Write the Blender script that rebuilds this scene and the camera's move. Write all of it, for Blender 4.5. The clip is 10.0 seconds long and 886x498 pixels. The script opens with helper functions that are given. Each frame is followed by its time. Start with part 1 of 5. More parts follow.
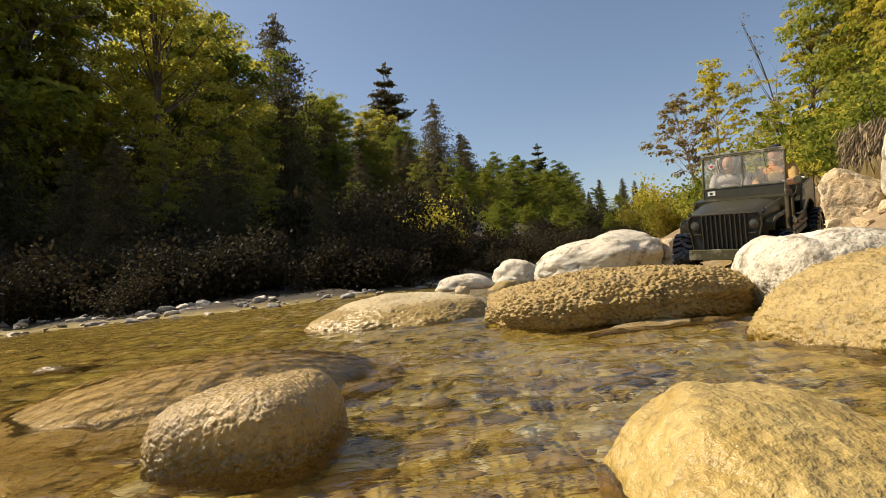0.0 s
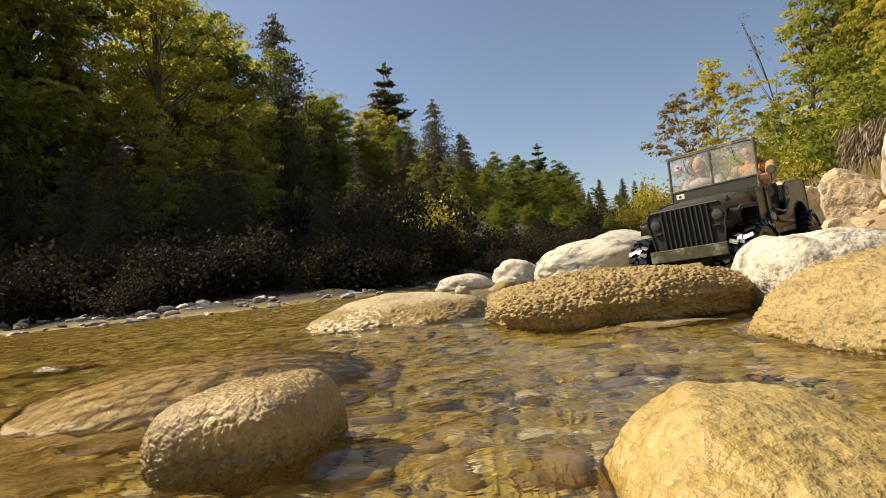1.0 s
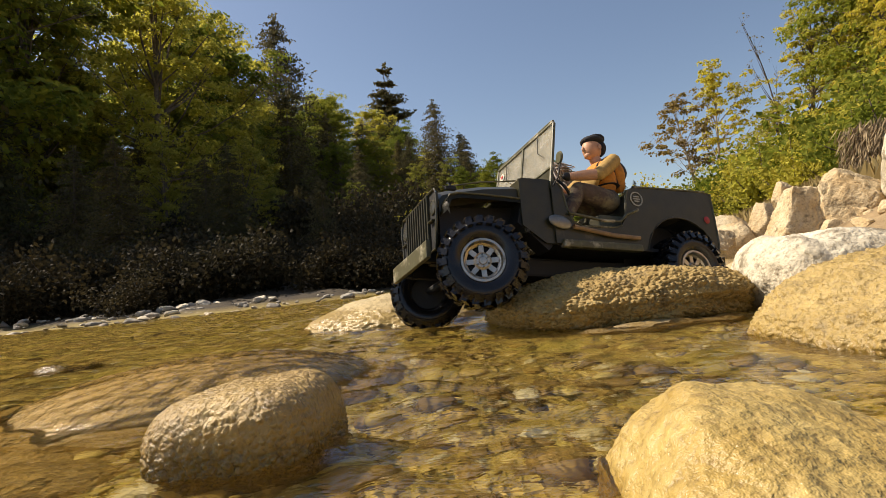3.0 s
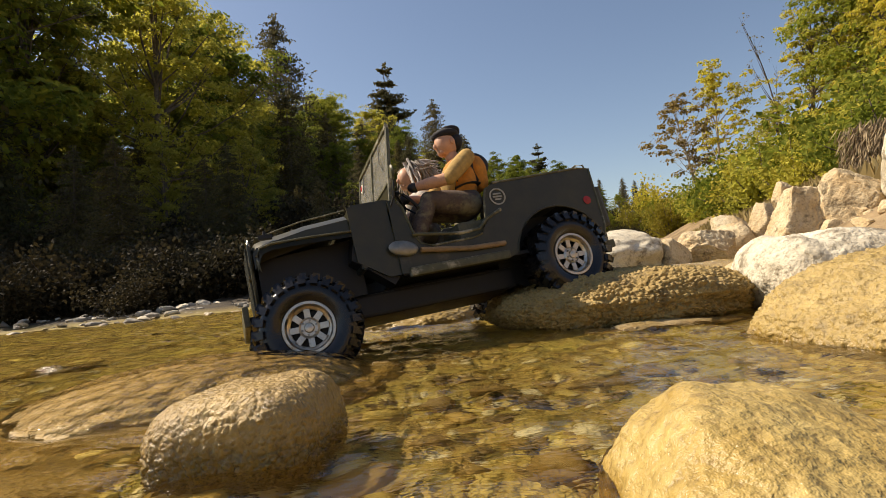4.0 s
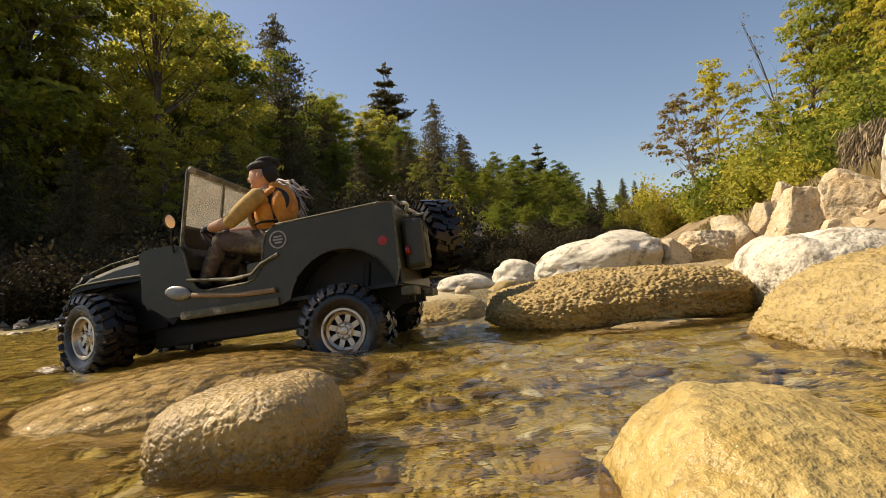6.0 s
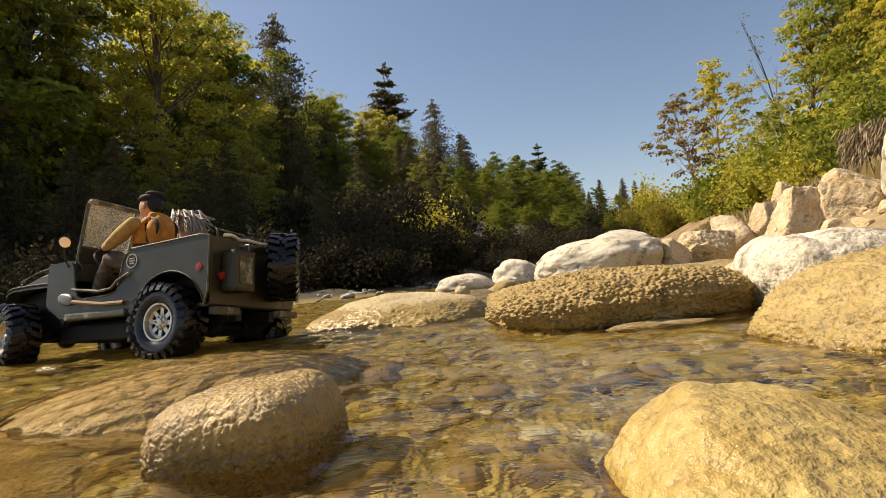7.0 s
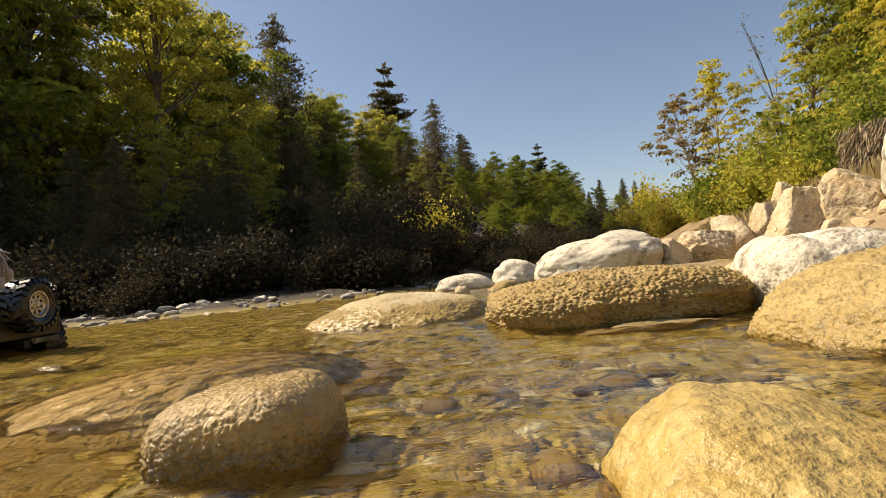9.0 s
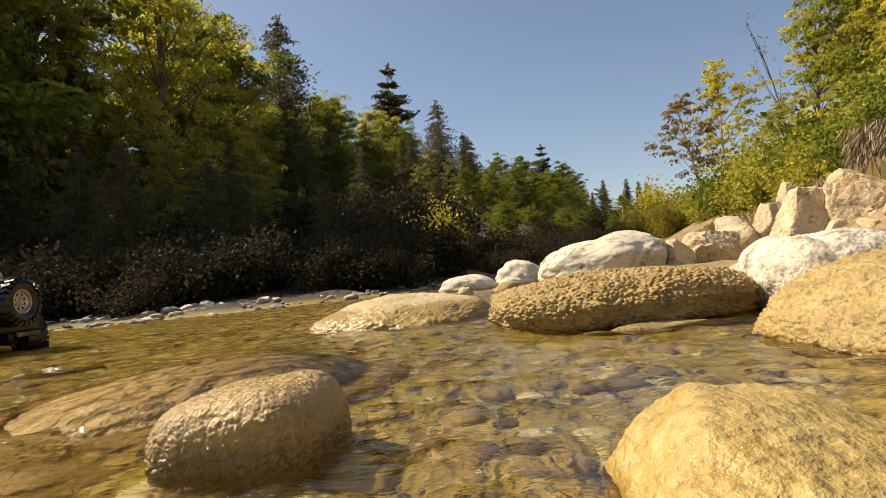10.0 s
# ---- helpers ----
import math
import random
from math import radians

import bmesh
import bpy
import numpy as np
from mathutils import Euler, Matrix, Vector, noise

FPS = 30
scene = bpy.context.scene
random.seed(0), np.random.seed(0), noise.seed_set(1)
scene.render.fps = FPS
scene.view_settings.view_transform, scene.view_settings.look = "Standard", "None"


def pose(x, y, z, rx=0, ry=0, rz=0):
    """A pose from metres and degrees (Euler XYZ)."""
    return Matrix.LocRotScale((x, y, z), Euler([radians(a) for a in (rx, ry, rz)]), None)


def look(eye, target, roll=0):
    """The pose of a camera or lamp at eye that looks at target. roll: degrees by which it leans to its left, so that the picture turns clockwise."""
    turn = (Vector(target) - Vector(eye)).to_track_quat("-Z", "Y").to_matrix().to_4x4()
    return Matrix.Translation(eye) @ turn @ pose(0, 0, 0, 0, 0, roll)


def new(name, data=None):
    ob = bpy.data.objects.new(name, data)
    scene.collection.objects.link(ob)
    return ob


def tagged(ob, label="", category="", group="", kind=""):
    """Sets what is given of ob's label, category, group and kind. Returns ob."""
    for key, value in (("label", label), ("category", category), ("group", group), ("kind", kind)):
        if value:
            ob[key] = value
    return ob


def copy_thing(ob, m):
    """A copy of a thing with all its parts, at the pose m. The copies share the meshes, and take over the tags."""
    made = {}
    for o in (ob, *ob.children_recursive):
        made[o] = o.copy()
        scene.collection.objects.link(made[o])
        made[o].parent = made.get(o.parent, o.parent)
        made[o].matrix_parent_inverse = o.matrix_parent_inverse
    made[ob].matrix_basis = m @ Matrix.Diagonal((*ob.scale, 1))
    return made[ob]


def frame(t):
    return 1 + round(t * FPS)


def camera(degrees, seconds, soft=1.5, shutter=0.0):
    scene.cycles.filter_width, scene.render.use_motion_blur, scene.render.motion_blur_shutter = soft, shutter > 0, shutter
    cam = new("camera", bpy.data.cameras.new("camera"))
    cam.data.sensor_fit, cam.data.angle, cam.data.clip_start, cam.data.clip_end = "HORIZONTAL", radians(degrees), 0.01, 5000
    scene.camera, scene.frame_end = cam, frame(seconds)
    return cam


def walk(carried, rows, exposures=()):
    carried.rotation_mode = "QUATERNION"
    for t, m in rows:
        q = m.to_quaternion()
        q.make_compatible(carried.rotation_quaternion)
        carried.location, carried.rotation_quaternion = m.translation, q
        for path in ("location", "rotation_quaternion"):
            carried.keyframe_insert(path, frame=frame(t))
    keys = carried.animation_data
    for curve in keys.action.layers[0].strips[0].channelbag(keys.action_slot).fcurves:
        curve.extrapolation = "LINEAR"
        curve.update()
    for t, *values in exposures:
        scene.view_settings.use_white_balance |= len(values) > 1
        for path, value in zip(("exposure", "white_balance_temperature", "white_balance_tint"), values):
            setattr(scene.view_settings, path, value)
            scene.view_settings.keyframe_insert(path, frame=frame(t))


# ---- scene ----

# ---------------------------------------------------------------- camera
cam = camera(78.4, 10.0, soft=0.7)
EYE = (0.0, 0.0, 0.082)
AIM = look(EYE, (0.0, 1.0, 0.133), roll=-5.5)
AIM_END = look(EYE, (-0.0062, 1.0, 0.1352), roll=-5.5)
walk(cam, [(0.0, AIM), (9.6, AIM), (9.8, look(EYE, (-0.002, 1.0, 0.134), roll=-5.5)), (10.0, AIM_END)],
     exposures=[(0.0, 0.35, 7250, 13), (4.0, 0.38, 7350, 14), (10.0, 0.44, 7500, 14)])

# ---------------------------------------------------------------- light
SUN_WAY = Vector((-0.645, 0.20, 0.735)).normalized()
world = bpy.data.worlds.new("sky")
scene.world = world
world.use_nodes = True
wn = world.node_tree.nodes
sky = wn.new("ShaderNodeTexSky")
sky.sky_type = "NISHITA"
sky.sun_disc = False
sky.sun_elevation = math.asin(SUN_WAY.z)
sky.sun_rotation = math.atan2(SUN_WAY.x, SUN_WAY.y)
sky.air_density = 1.0
sky.dust_density = 0.7
sky.ozone_density = 2.0
wn["Background"].inputs["Strength"].default_value = 0.1
world.node_tree.links.new(sky.outputs[0], wn["Background"].inputs["Color"])
sun = new("sun", bpy.data.lights.new("sun", "SUN"))
sun.data.energy = 5.0
sun.data.angle = radians(0.55)
sun.data.color = (1.0, 0.92, 0.78)
sun.data.cycles.is_caustics_light = True
sun.matrix_world = look(SUN_WAY * 40, (0, 0, 0))


# ---------------------------------------------------------------- materials
def nodes_of(name):
    m = bpy.data.materials.new(name)
    m.use_nodes = True
    nt = m.node_tree
    return m, nt, nt.nodes["Principled BSDF"]


def add(nt, kind, **values):
    n = nt.nodes.new(kind)
    for k, v in values.items():
        n.inputs[k.replace("_", " ")].default_value = v
    return n


def ramp(nt, source, stops):
    r = nt.nodes.new("ShaderNodeValToRGB")
    while len(r.color_ramp.elements) < len(stops):
        r.color_ramp.elements.new(0.5)
    for e, (p, c) in zip(r.color_ramp.elements, stops):
        e.position, e.color = p, (*c, 1)
    nt.links.new(source, r.inputs[0])
    return r.outputs[0]


def mixed(nt, fac, a, b, how="MIX"):
    m = nt.nodes.new("ShaderNodeMix")
    m.data_type, m.blend_type = "RGBA", how
    for sock, v in ((0, fac), (6, a), (7, b)):
        if hasattr(v, "links"):
            nt.links.new(v, m.inputs[sock])
        elif sock == 0:
            m.inputs[0].default_value = v
        else:
            m.inputs[sock].default_value = (*v, 1)
    return m.outputs[2]


def bumped(nt, p, source, strength, distance):
    b = add(nt, "ShaderNodeBump", Strength=strength, Distance=distance)
    nt.links.new(source, b.inputs["Height"])
    nt.links.new(b.outputs[0], p.inputs["Normal"])
    return b


def noise_of(nt, coord, scale, detail=6.0, rough=0.6):
    n = add(nt, "ShaderNodeTexNoise", Scale=scale, Detail=detail, Roughness=rough)
    nt.links.new(coord, n.inputs["Vector"])
    return n.outputs[0]


def rock_mat(name, dry_a, dry_b, wet, level, soft, grain=260.0, pit=0.5, gloss=0.25, blotch=14.0, dull=0.85, stain=0.0, knob=0.25):
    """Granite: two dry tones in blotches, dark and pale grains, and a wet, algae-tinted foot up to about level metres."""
    m, nt, p = nodes_of(name)
    geo = nt.nodes.new("ShaderNodeNewGeometry").outputs["Position"]
    big = noise_of(nt, geo, blotch, 5)
    fine = noise_of(nt, geo, grain, 3)
    dry = mixed(nt, ramp(nt, big, [(0.35, (0, 0, 0)), (0.65, (1, 1, 1))]), dry_a, dry_b)
    dry = mixed(nt, 0.75, dry, ramp(nt, fine, [(0.3, (0.45, 0.42, 0.38)), (0.45, (0.9, 0.9, 0.88)), (0.62, (1.0, 1.0, 1.0)), (0.72, (1.25, 1.22, 1.15))]), "MULTIPLY")
    if stain:
        dark = noise_of(nt, geo, blotch * 1.3, 12, 0.75)
        dry = mixed(nt, ramp(nt, dark, [(0.53, (0, 0, 0)), (0.62, (stain, stain, stain))]), dry, (0.13, 0.095, 0.05))
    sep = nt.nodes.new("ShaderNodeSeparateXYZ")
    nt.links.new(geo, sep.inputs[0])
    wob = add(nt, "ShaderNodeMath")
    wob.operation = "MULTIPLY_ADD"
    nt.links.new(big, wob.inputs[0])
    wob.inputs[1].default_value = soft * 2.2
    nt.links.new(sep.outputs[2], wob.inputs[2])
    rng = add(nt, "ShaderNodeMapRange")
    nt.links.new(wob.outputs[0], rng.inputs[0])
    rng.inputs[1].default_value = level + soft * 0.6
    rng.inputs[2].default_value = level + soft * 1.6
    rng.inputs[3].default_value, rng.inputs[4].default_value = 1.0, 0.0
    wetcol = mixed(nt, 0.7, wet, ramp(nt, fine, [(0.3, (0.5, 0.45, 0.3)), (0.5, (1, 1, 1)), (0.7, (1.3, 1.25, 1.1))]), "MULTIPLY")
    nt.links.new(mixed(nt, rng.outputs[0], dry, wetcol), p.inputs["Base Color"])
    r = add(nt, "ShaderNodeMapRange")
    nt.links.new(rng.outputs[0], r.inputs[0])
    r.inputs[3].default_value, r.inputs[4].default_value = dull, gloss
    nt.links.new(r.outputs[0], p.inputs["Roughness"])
    vor = add(nt, "ShaderNodeTexVoronoi", Scale=grain * 0.55)
    nt.links.new(geo, vor.inputs["Vector"])
    hh = add(nt, "ShaderNodeMath")
    hh.operation = "MULTIPLY_ADD"
    nt.links.new(vor.outputs[0], hh.inputs[0])
    hh.inputs[1].default_value = -knob
    nt.links.new(fine, hh.inputs[2])
    bumped(nt, p, hh.outputs[0], pit, 0.6 / grain)
    return m


def plain_mat(name, color, rough=0.6, metal=0.0, vary=0.25, scale=60.0, bump=0.15, dirt=None, dirt_at=0.62):
    m, nt, p = nodes_of(name)
    co = nt.nodes.new("ShaderNodeTexCoord").outputs["Object"]
    n = noise_of(nt, co, scale)
    lo = tuple(c * (1 - vary) for c in color)
    hi = tuple(min(1, c * (1 + vary)) for c in color)
    col = ramp(nt, n, [(0.3, lo), (0.7, hi)])
    if dirt:
        d = noise_of(nt, co, scale * 0.35, 8, 0.7)
        col = mixed(nt, ramp(nt, d, [(dirt_at - 0.08, (0, 0, 0)), (dirt_at + 0.06, (1, 1, 1))]), col, dirt)
    nt.links.new(col, p.inputs["Base Color"])
    nt.links.new(ramp(nt, n, [(0.2, (rough * 0.8,) * 3), (0.8, (min(1, rough * 1.2),) * 3)]), p.inputs["Roughness"])
    p.inputs["Metallic"].default_value = metal
    if bump:
        bumped(nt, p, n, bump, 0.2 / scale)
    return m


def leaf_mat(name, a, b, clear=0.35):
    """Leaves: each its own tone between a and b, glossy above and letting light through."""
    m, nt, p = nodes_of(name)
    isl = nt.nodes.new("ShaderNodeNewGeometry").outputs["Random Per Island"]
    obj = nt.nodes.new("ShaderNodeObjectInfo").outputs["Random"]
    col = mixed(nt, isl, a, b)
    col = mixed(nt, 0.8, col, ramp(nt, obj, [(0.0, (0.72, 0.8, 0.7)), (0.5, (1, 1, 1)), (1.0, (1.25, 1.12, 0.9))]), "MULTIPLY")
    nt.links.new(col, p.inputs["Base Color"])
    p.inputs["Roughness"].default_value = 0.65
    p.inputs["Specular IOR Level"].default_value = 0.12
    t = nt.nodes.new("ShaderNodeBsdfTranslucent")
    nt.links.new(col, t.inputs[0])
    mx = nt.nodes.new("ShaderNodeMixShader")
    mx.inputs[0].default_value = clear
    nt.links.new(p.outputs[0], mx.inputs[1])
    nt.links.new(t.outputs[0], mx.inputs[2])
    nt.links.new(mx.outputs[0], nt.nodes["Material Output"].inputs[0])
    return m


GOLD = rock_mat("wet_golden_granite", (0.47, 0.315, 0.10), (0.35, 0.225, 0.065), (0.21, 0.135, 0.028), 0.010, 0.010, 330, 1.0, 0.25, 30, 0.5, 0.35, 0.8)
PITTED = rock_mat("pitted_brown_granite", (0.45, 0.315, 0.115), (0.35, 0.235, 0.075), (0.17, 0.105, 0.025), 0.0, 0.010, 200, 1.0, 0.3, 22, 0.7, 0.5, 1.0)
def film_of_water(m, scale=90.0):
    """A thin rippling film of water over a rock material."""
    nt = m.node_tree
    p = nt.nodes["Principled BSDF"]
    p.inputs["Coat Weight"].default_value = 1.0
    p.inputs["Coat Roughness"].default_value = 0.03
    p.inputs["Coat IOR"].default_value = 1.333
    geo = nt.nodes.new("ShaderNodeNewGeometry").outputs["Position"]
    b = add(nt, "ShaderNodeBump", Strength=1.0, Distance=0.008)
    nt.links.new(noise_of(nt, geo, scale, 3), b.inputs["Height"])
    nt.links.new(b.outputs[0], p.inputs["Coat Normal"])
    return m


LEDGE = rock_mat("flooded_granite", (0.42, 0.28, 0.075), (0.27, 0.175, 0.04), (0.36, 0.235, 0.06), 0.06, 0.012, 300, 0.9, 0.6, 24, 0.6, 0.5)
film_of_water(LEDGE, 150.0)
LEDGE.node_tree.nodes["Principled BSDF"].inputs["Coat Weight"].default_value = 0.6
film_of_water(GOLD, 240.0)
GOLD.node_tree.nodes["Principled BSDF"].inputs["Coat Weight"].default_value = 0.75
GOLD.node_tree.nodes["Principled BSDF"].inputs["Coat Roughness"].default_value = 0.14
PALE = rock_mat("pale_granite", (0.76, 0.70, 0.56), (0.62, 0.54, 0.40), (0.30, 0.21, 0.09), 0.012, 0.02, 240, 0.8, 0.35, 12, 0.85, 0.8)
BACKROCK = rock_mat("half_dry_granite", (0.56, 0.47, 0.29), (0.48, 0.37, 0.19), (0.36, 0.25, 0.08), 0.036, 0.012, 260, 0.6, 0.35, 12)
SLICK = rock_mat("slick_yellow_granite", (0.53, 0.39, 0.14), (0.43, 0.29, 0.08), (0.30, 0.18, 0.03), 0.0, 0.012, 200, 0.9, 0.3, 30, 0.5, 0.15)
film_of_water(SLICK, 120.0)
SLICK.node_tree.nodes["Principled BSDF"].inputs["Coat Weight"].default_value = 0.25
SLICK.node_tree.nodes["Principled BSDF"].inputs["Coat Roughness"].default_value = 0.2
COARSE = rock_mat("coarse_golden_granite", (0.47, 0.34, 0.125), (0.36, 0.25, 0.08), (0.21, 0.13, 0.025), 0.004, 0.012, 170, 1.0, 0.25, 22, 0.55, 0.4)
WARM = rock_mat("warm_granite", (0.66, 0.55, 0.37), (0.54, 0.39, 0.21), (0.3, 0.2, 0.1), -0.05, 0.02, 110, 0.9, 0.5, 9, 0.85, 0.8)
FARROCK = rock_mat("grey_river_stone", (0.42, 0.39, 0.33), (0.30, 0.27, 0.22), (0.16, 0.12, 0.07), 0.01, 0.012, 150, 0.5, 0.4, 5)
BARK = plain_mat("bark", (0.14, 0.11, 0.08), 0.9, 0, 0.5, 9, 0.6)
BARK_PALE = plain_mat("pale_bark", (0.34, 0.28, 0.2), 0.9, 0, 0.4, 9, 0.5)
LEAF_LIGHT = leaf_mat("light_leaves", (0.36, 0.36, 0.05), (0.60, 0.54, 0.11), 0.66)
LEAF_MID = leaf_mat("green_leaves", (0.14, 0.18, 0.026), (0.29, 0.31, 0.045), 0.55)
LEAF_PALE = leaf_mat("mixed_leaves", (0.22, 0.24, 0.045), (0.44, 0.42, 0.10), 0.66)
LEAF_DARK = leaf_mat("dark_needles", (0.075, 0.072, 0.036), (0.19, 0.165, 0.075), 0.42)
# near-black leaf colour stands in for the shade at the wood's foot
LEAF_SHADE = leaf_mat("shade_dark_undergrowth", (0.034, 0.030, 0.017), (0.056, 0.047, 0.026), 0.35)
LEAF_YELLOW = leaf_mat("yellow_leaves", (0.20, 0.19, 0.022), (0.30, 0.26, 0.05), 0.4)
LEAF_RED = leaf_mat("rusty_leaves", (0.22, 0.18, 0.06), (0.34, 0.25, 0.10), 0.45)
STRAW = leaf_mat("dry_grass", (0.26, 0.20, 0.09), (0.42, 0.34, 0.17), 0.25)
ROOTS = leaf_mat("dead_roots", (0.16, 0.11, 0.07), (0.48, 0.36, 0.23), 0.15)


def ground_mat():
    m, nt, p = nodes_of("river_ground")
    geo = nt.nodes.new("ShaderNodeNewGeometry").outputs["Position"]
    cell = add(nt, "ShaderNodeTexVoronoi", Scale=150.0)
    nt.links.new(geo, cell.inputs["Vector"])
    stones = ramp(nt, cell.outputs["Color"], [(0.1, (0.18, 0.12, 0.035)), (0.4, (0.36, 0.235, 0.06)), (0.7, (0.52, 0.37, 0.09)), (0.95, (0.66, 0.53, 0.2))])
    big = noise_of(nt, geo, 9.0)
    stones = mixed(nt, ramp(nt, big, [(0.4, (0, 0, 0)), (0.65, (1, 1, 1))]), stones, (0.46, 0.36, 0.07))
    soil = ramp(nt, noise_of(nt, geo, 3.0, 10, 0.7), [(0.3, (0.10, 0.07, 0.035)), (0.5, (0.26, 0.18, 0.09)), (0.7, (0.42, 0.30, 0.16))])
    sep = nt.nodes.new("ShaderNodeSeparateXYZ")
    nt.links.new(geo, sep.inputs[0])
    rng = add(nt, "ShaderNodeMapRange")
    nt.links.new(sep.outputs[2], rng.inputs[0])
    rng.inputs[1].default_value, rng.inputs[2].default_value = -0.02, 0.03
    # soil turns to a much darker brown across the stream, sandy on this side
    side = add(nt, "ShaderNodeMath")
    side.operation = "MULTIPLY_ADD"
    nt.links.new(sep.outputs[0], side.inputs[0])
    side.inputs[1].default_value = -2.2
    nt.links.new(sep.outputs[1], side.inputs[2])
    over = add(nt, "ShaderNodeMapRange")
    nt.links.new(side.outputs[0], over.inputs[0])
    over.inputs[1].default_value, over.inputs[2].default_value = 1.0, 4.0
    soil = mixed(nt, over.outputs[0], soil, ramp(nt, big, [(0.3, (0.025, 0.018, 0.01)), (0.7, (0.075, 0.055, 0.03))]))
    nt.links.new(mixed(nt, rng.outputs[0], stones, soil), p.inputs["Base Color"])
    p.inputs["Roughness"].default_value = 0.8
    bumped(nt, p, cell.outputs["Distance"], 0.7, 0.004)
    return m


def water_mat():
    """Clear, faintly amber water; two sizes of ripples drawn out along the flow."""
    m, nt, p = nodes_of("stream_water")
    p.inputs["Base Color"].default_value = (1.0, 0.95, 0.78, 1)
    p.inputs["Transmission Weight"].default_value = 1.0
    p.inputs["IOR"].default_value = 1.333
    p.inputs["Roughness"].default_value = 0.0
    co = nt.nodes.new("ShaderNodeTexCoord").outputs["Object"]
    mp = nt.nodes.new("ShaderNodeMapping")
    mp.inputs["Rotation"].default_value = (0, 0, radians(-25))
    mp.inputs["Scale"].default_value = (1.0, 1.9, 1.0)
    nt.links.new(co, mp.inputs[0])
    a = noise_of(nt, mp.outputs[0], 42.0, 3, 0.55)
    b = noise_of(nt, mp.outputs[0], 11.0, 2, 0.5)
    s = add(nt, "ShaderNodeMath")
    s.operation = "MULTIPLY_ADD"
    nt.links.new(b, s.inputs[0])
    s.inputs[1].default_value = 2.2
    nt.links.new(a, s.inputs[2])
    bumped(nt, p, s.outputs[0], 0.5, 0.004)
    return m


def film_mat():
    """A sheet of water a few millimetres thin: clear, with the gloss of a wet surface."""
    m, nt, p = nodes_of("running_film")
    nt.nodes.remove(p)
    clear = nt.nodes.new("ShaderNodeBsdfTransparent")
    clear.inputs[0].default_value = (0.98, 0.95, 0.85, 1)
    gloss = add(nt, "ShaderNodeBsdfGlossy", Roughness=0.04)
    co = nt.nodes.new("ShaderNodeTexCoord").outputs["Object"]
    b = add(nt, "ShaderNodeBump", Strength=0.6, Distance=0.003)
    nt.links.new(noise_of(nt, co, 160.0, 3), b.inputs["Height"])
    nt.links.new(b.outputs[0], gloss.inputs["Normal"])
    fres = add(nt, "ShaderNodeFresnel", IOR=1.333)
    nt.links.new(b.outputs[0], fres.inputs["Normal"])
    mx = nt.nodes.new("ShaderNodeMixShader")
    nt.links.new(fres.outputs[0], mx.inputs[0])
    nt.links.new(clear.outputs[0], mx.inputs[1])
    nt.links.new(gloss.outputs[0], mx.inputs[2])
    nt.links.new(mx.outputs[0], nt.nodes["Material Output"].inputs[0])
    return m


GROUND = ground_mat()
WATER = water_mat()
FILM = film_mat()


# ---------------------------------------------------------------- building helpers
def part(name, bm, material, parent, label=""):
    """Links a bmesh as one mesh object under a thing or a part."""
    me = bpy.data.meshes.new(name)
    bm.to_mesh(me)
    bm.free()
    ob = new(name, me)
    for m in (material if isinstance(material, (list, tuple)) else [material]):
        me.materials.append(m)
    ob.parent = parent
    if label:
        ob["label"] = label
    return ob


def mesh_part(name, verts, faces, material, parent, smooth=False, label=""):
    me = bpy.data.meshes.new(name)
    me.from_pydata([tuple(v) for v in verts], [], [tuple(f) for f in faces])
    me.materials.append(material)
    if smooth:
        me.polygons.foreach_set("use_smooth", [True] * len(me.polygons))
    me.update()
    ob = new(name, me)
    ob.parent = parent
    if label:
        ob["label"] = label
    return ob


# ---------------------------------------------------------------- ground and water
SHORE_X = [-30, -6, -2.5, -1.5, -0.8, -0.4, 0.5, 2.0, 6.0, 20.0, 60.0]
SHORE_Y = [1.5, 2.5, 2.95, 3.0, 3.35, 4.2, 6.1, 9.0, 17.0, 40.0, 110.0]


def land(x, y):
    """Height of the ground: a stony bed, a low stone bar and wooded bank across the stream, a steep bank on the near side."""
    across = y - np.interp(x, SHORE_X, SHORE_Y)
    near = (x - 0.62) * 0.945 - (y - 0.4) * 0.327
    z = np.full(np.shape(x), -0.075)
    up = np.clip(across, -0.5, 40)
    z = np.maximum(z, np.where(up < 1.2, up * 0.07, 0.084 + (up - 1.2) * 0.11))
    nr = np.clip(near, -0.5, 14)
    z = np.maximum(z, np.where(nr < 1.5, nr * 0.42, 0.63 + (nr - 1.5) * 0.35))
    rise = np.clip((y - 9) * 0.05, 0, 1.2)
    far = np.clip((np.hypot(x, y) - 60) * 0.06, 0, 25)
    return z + rise + far


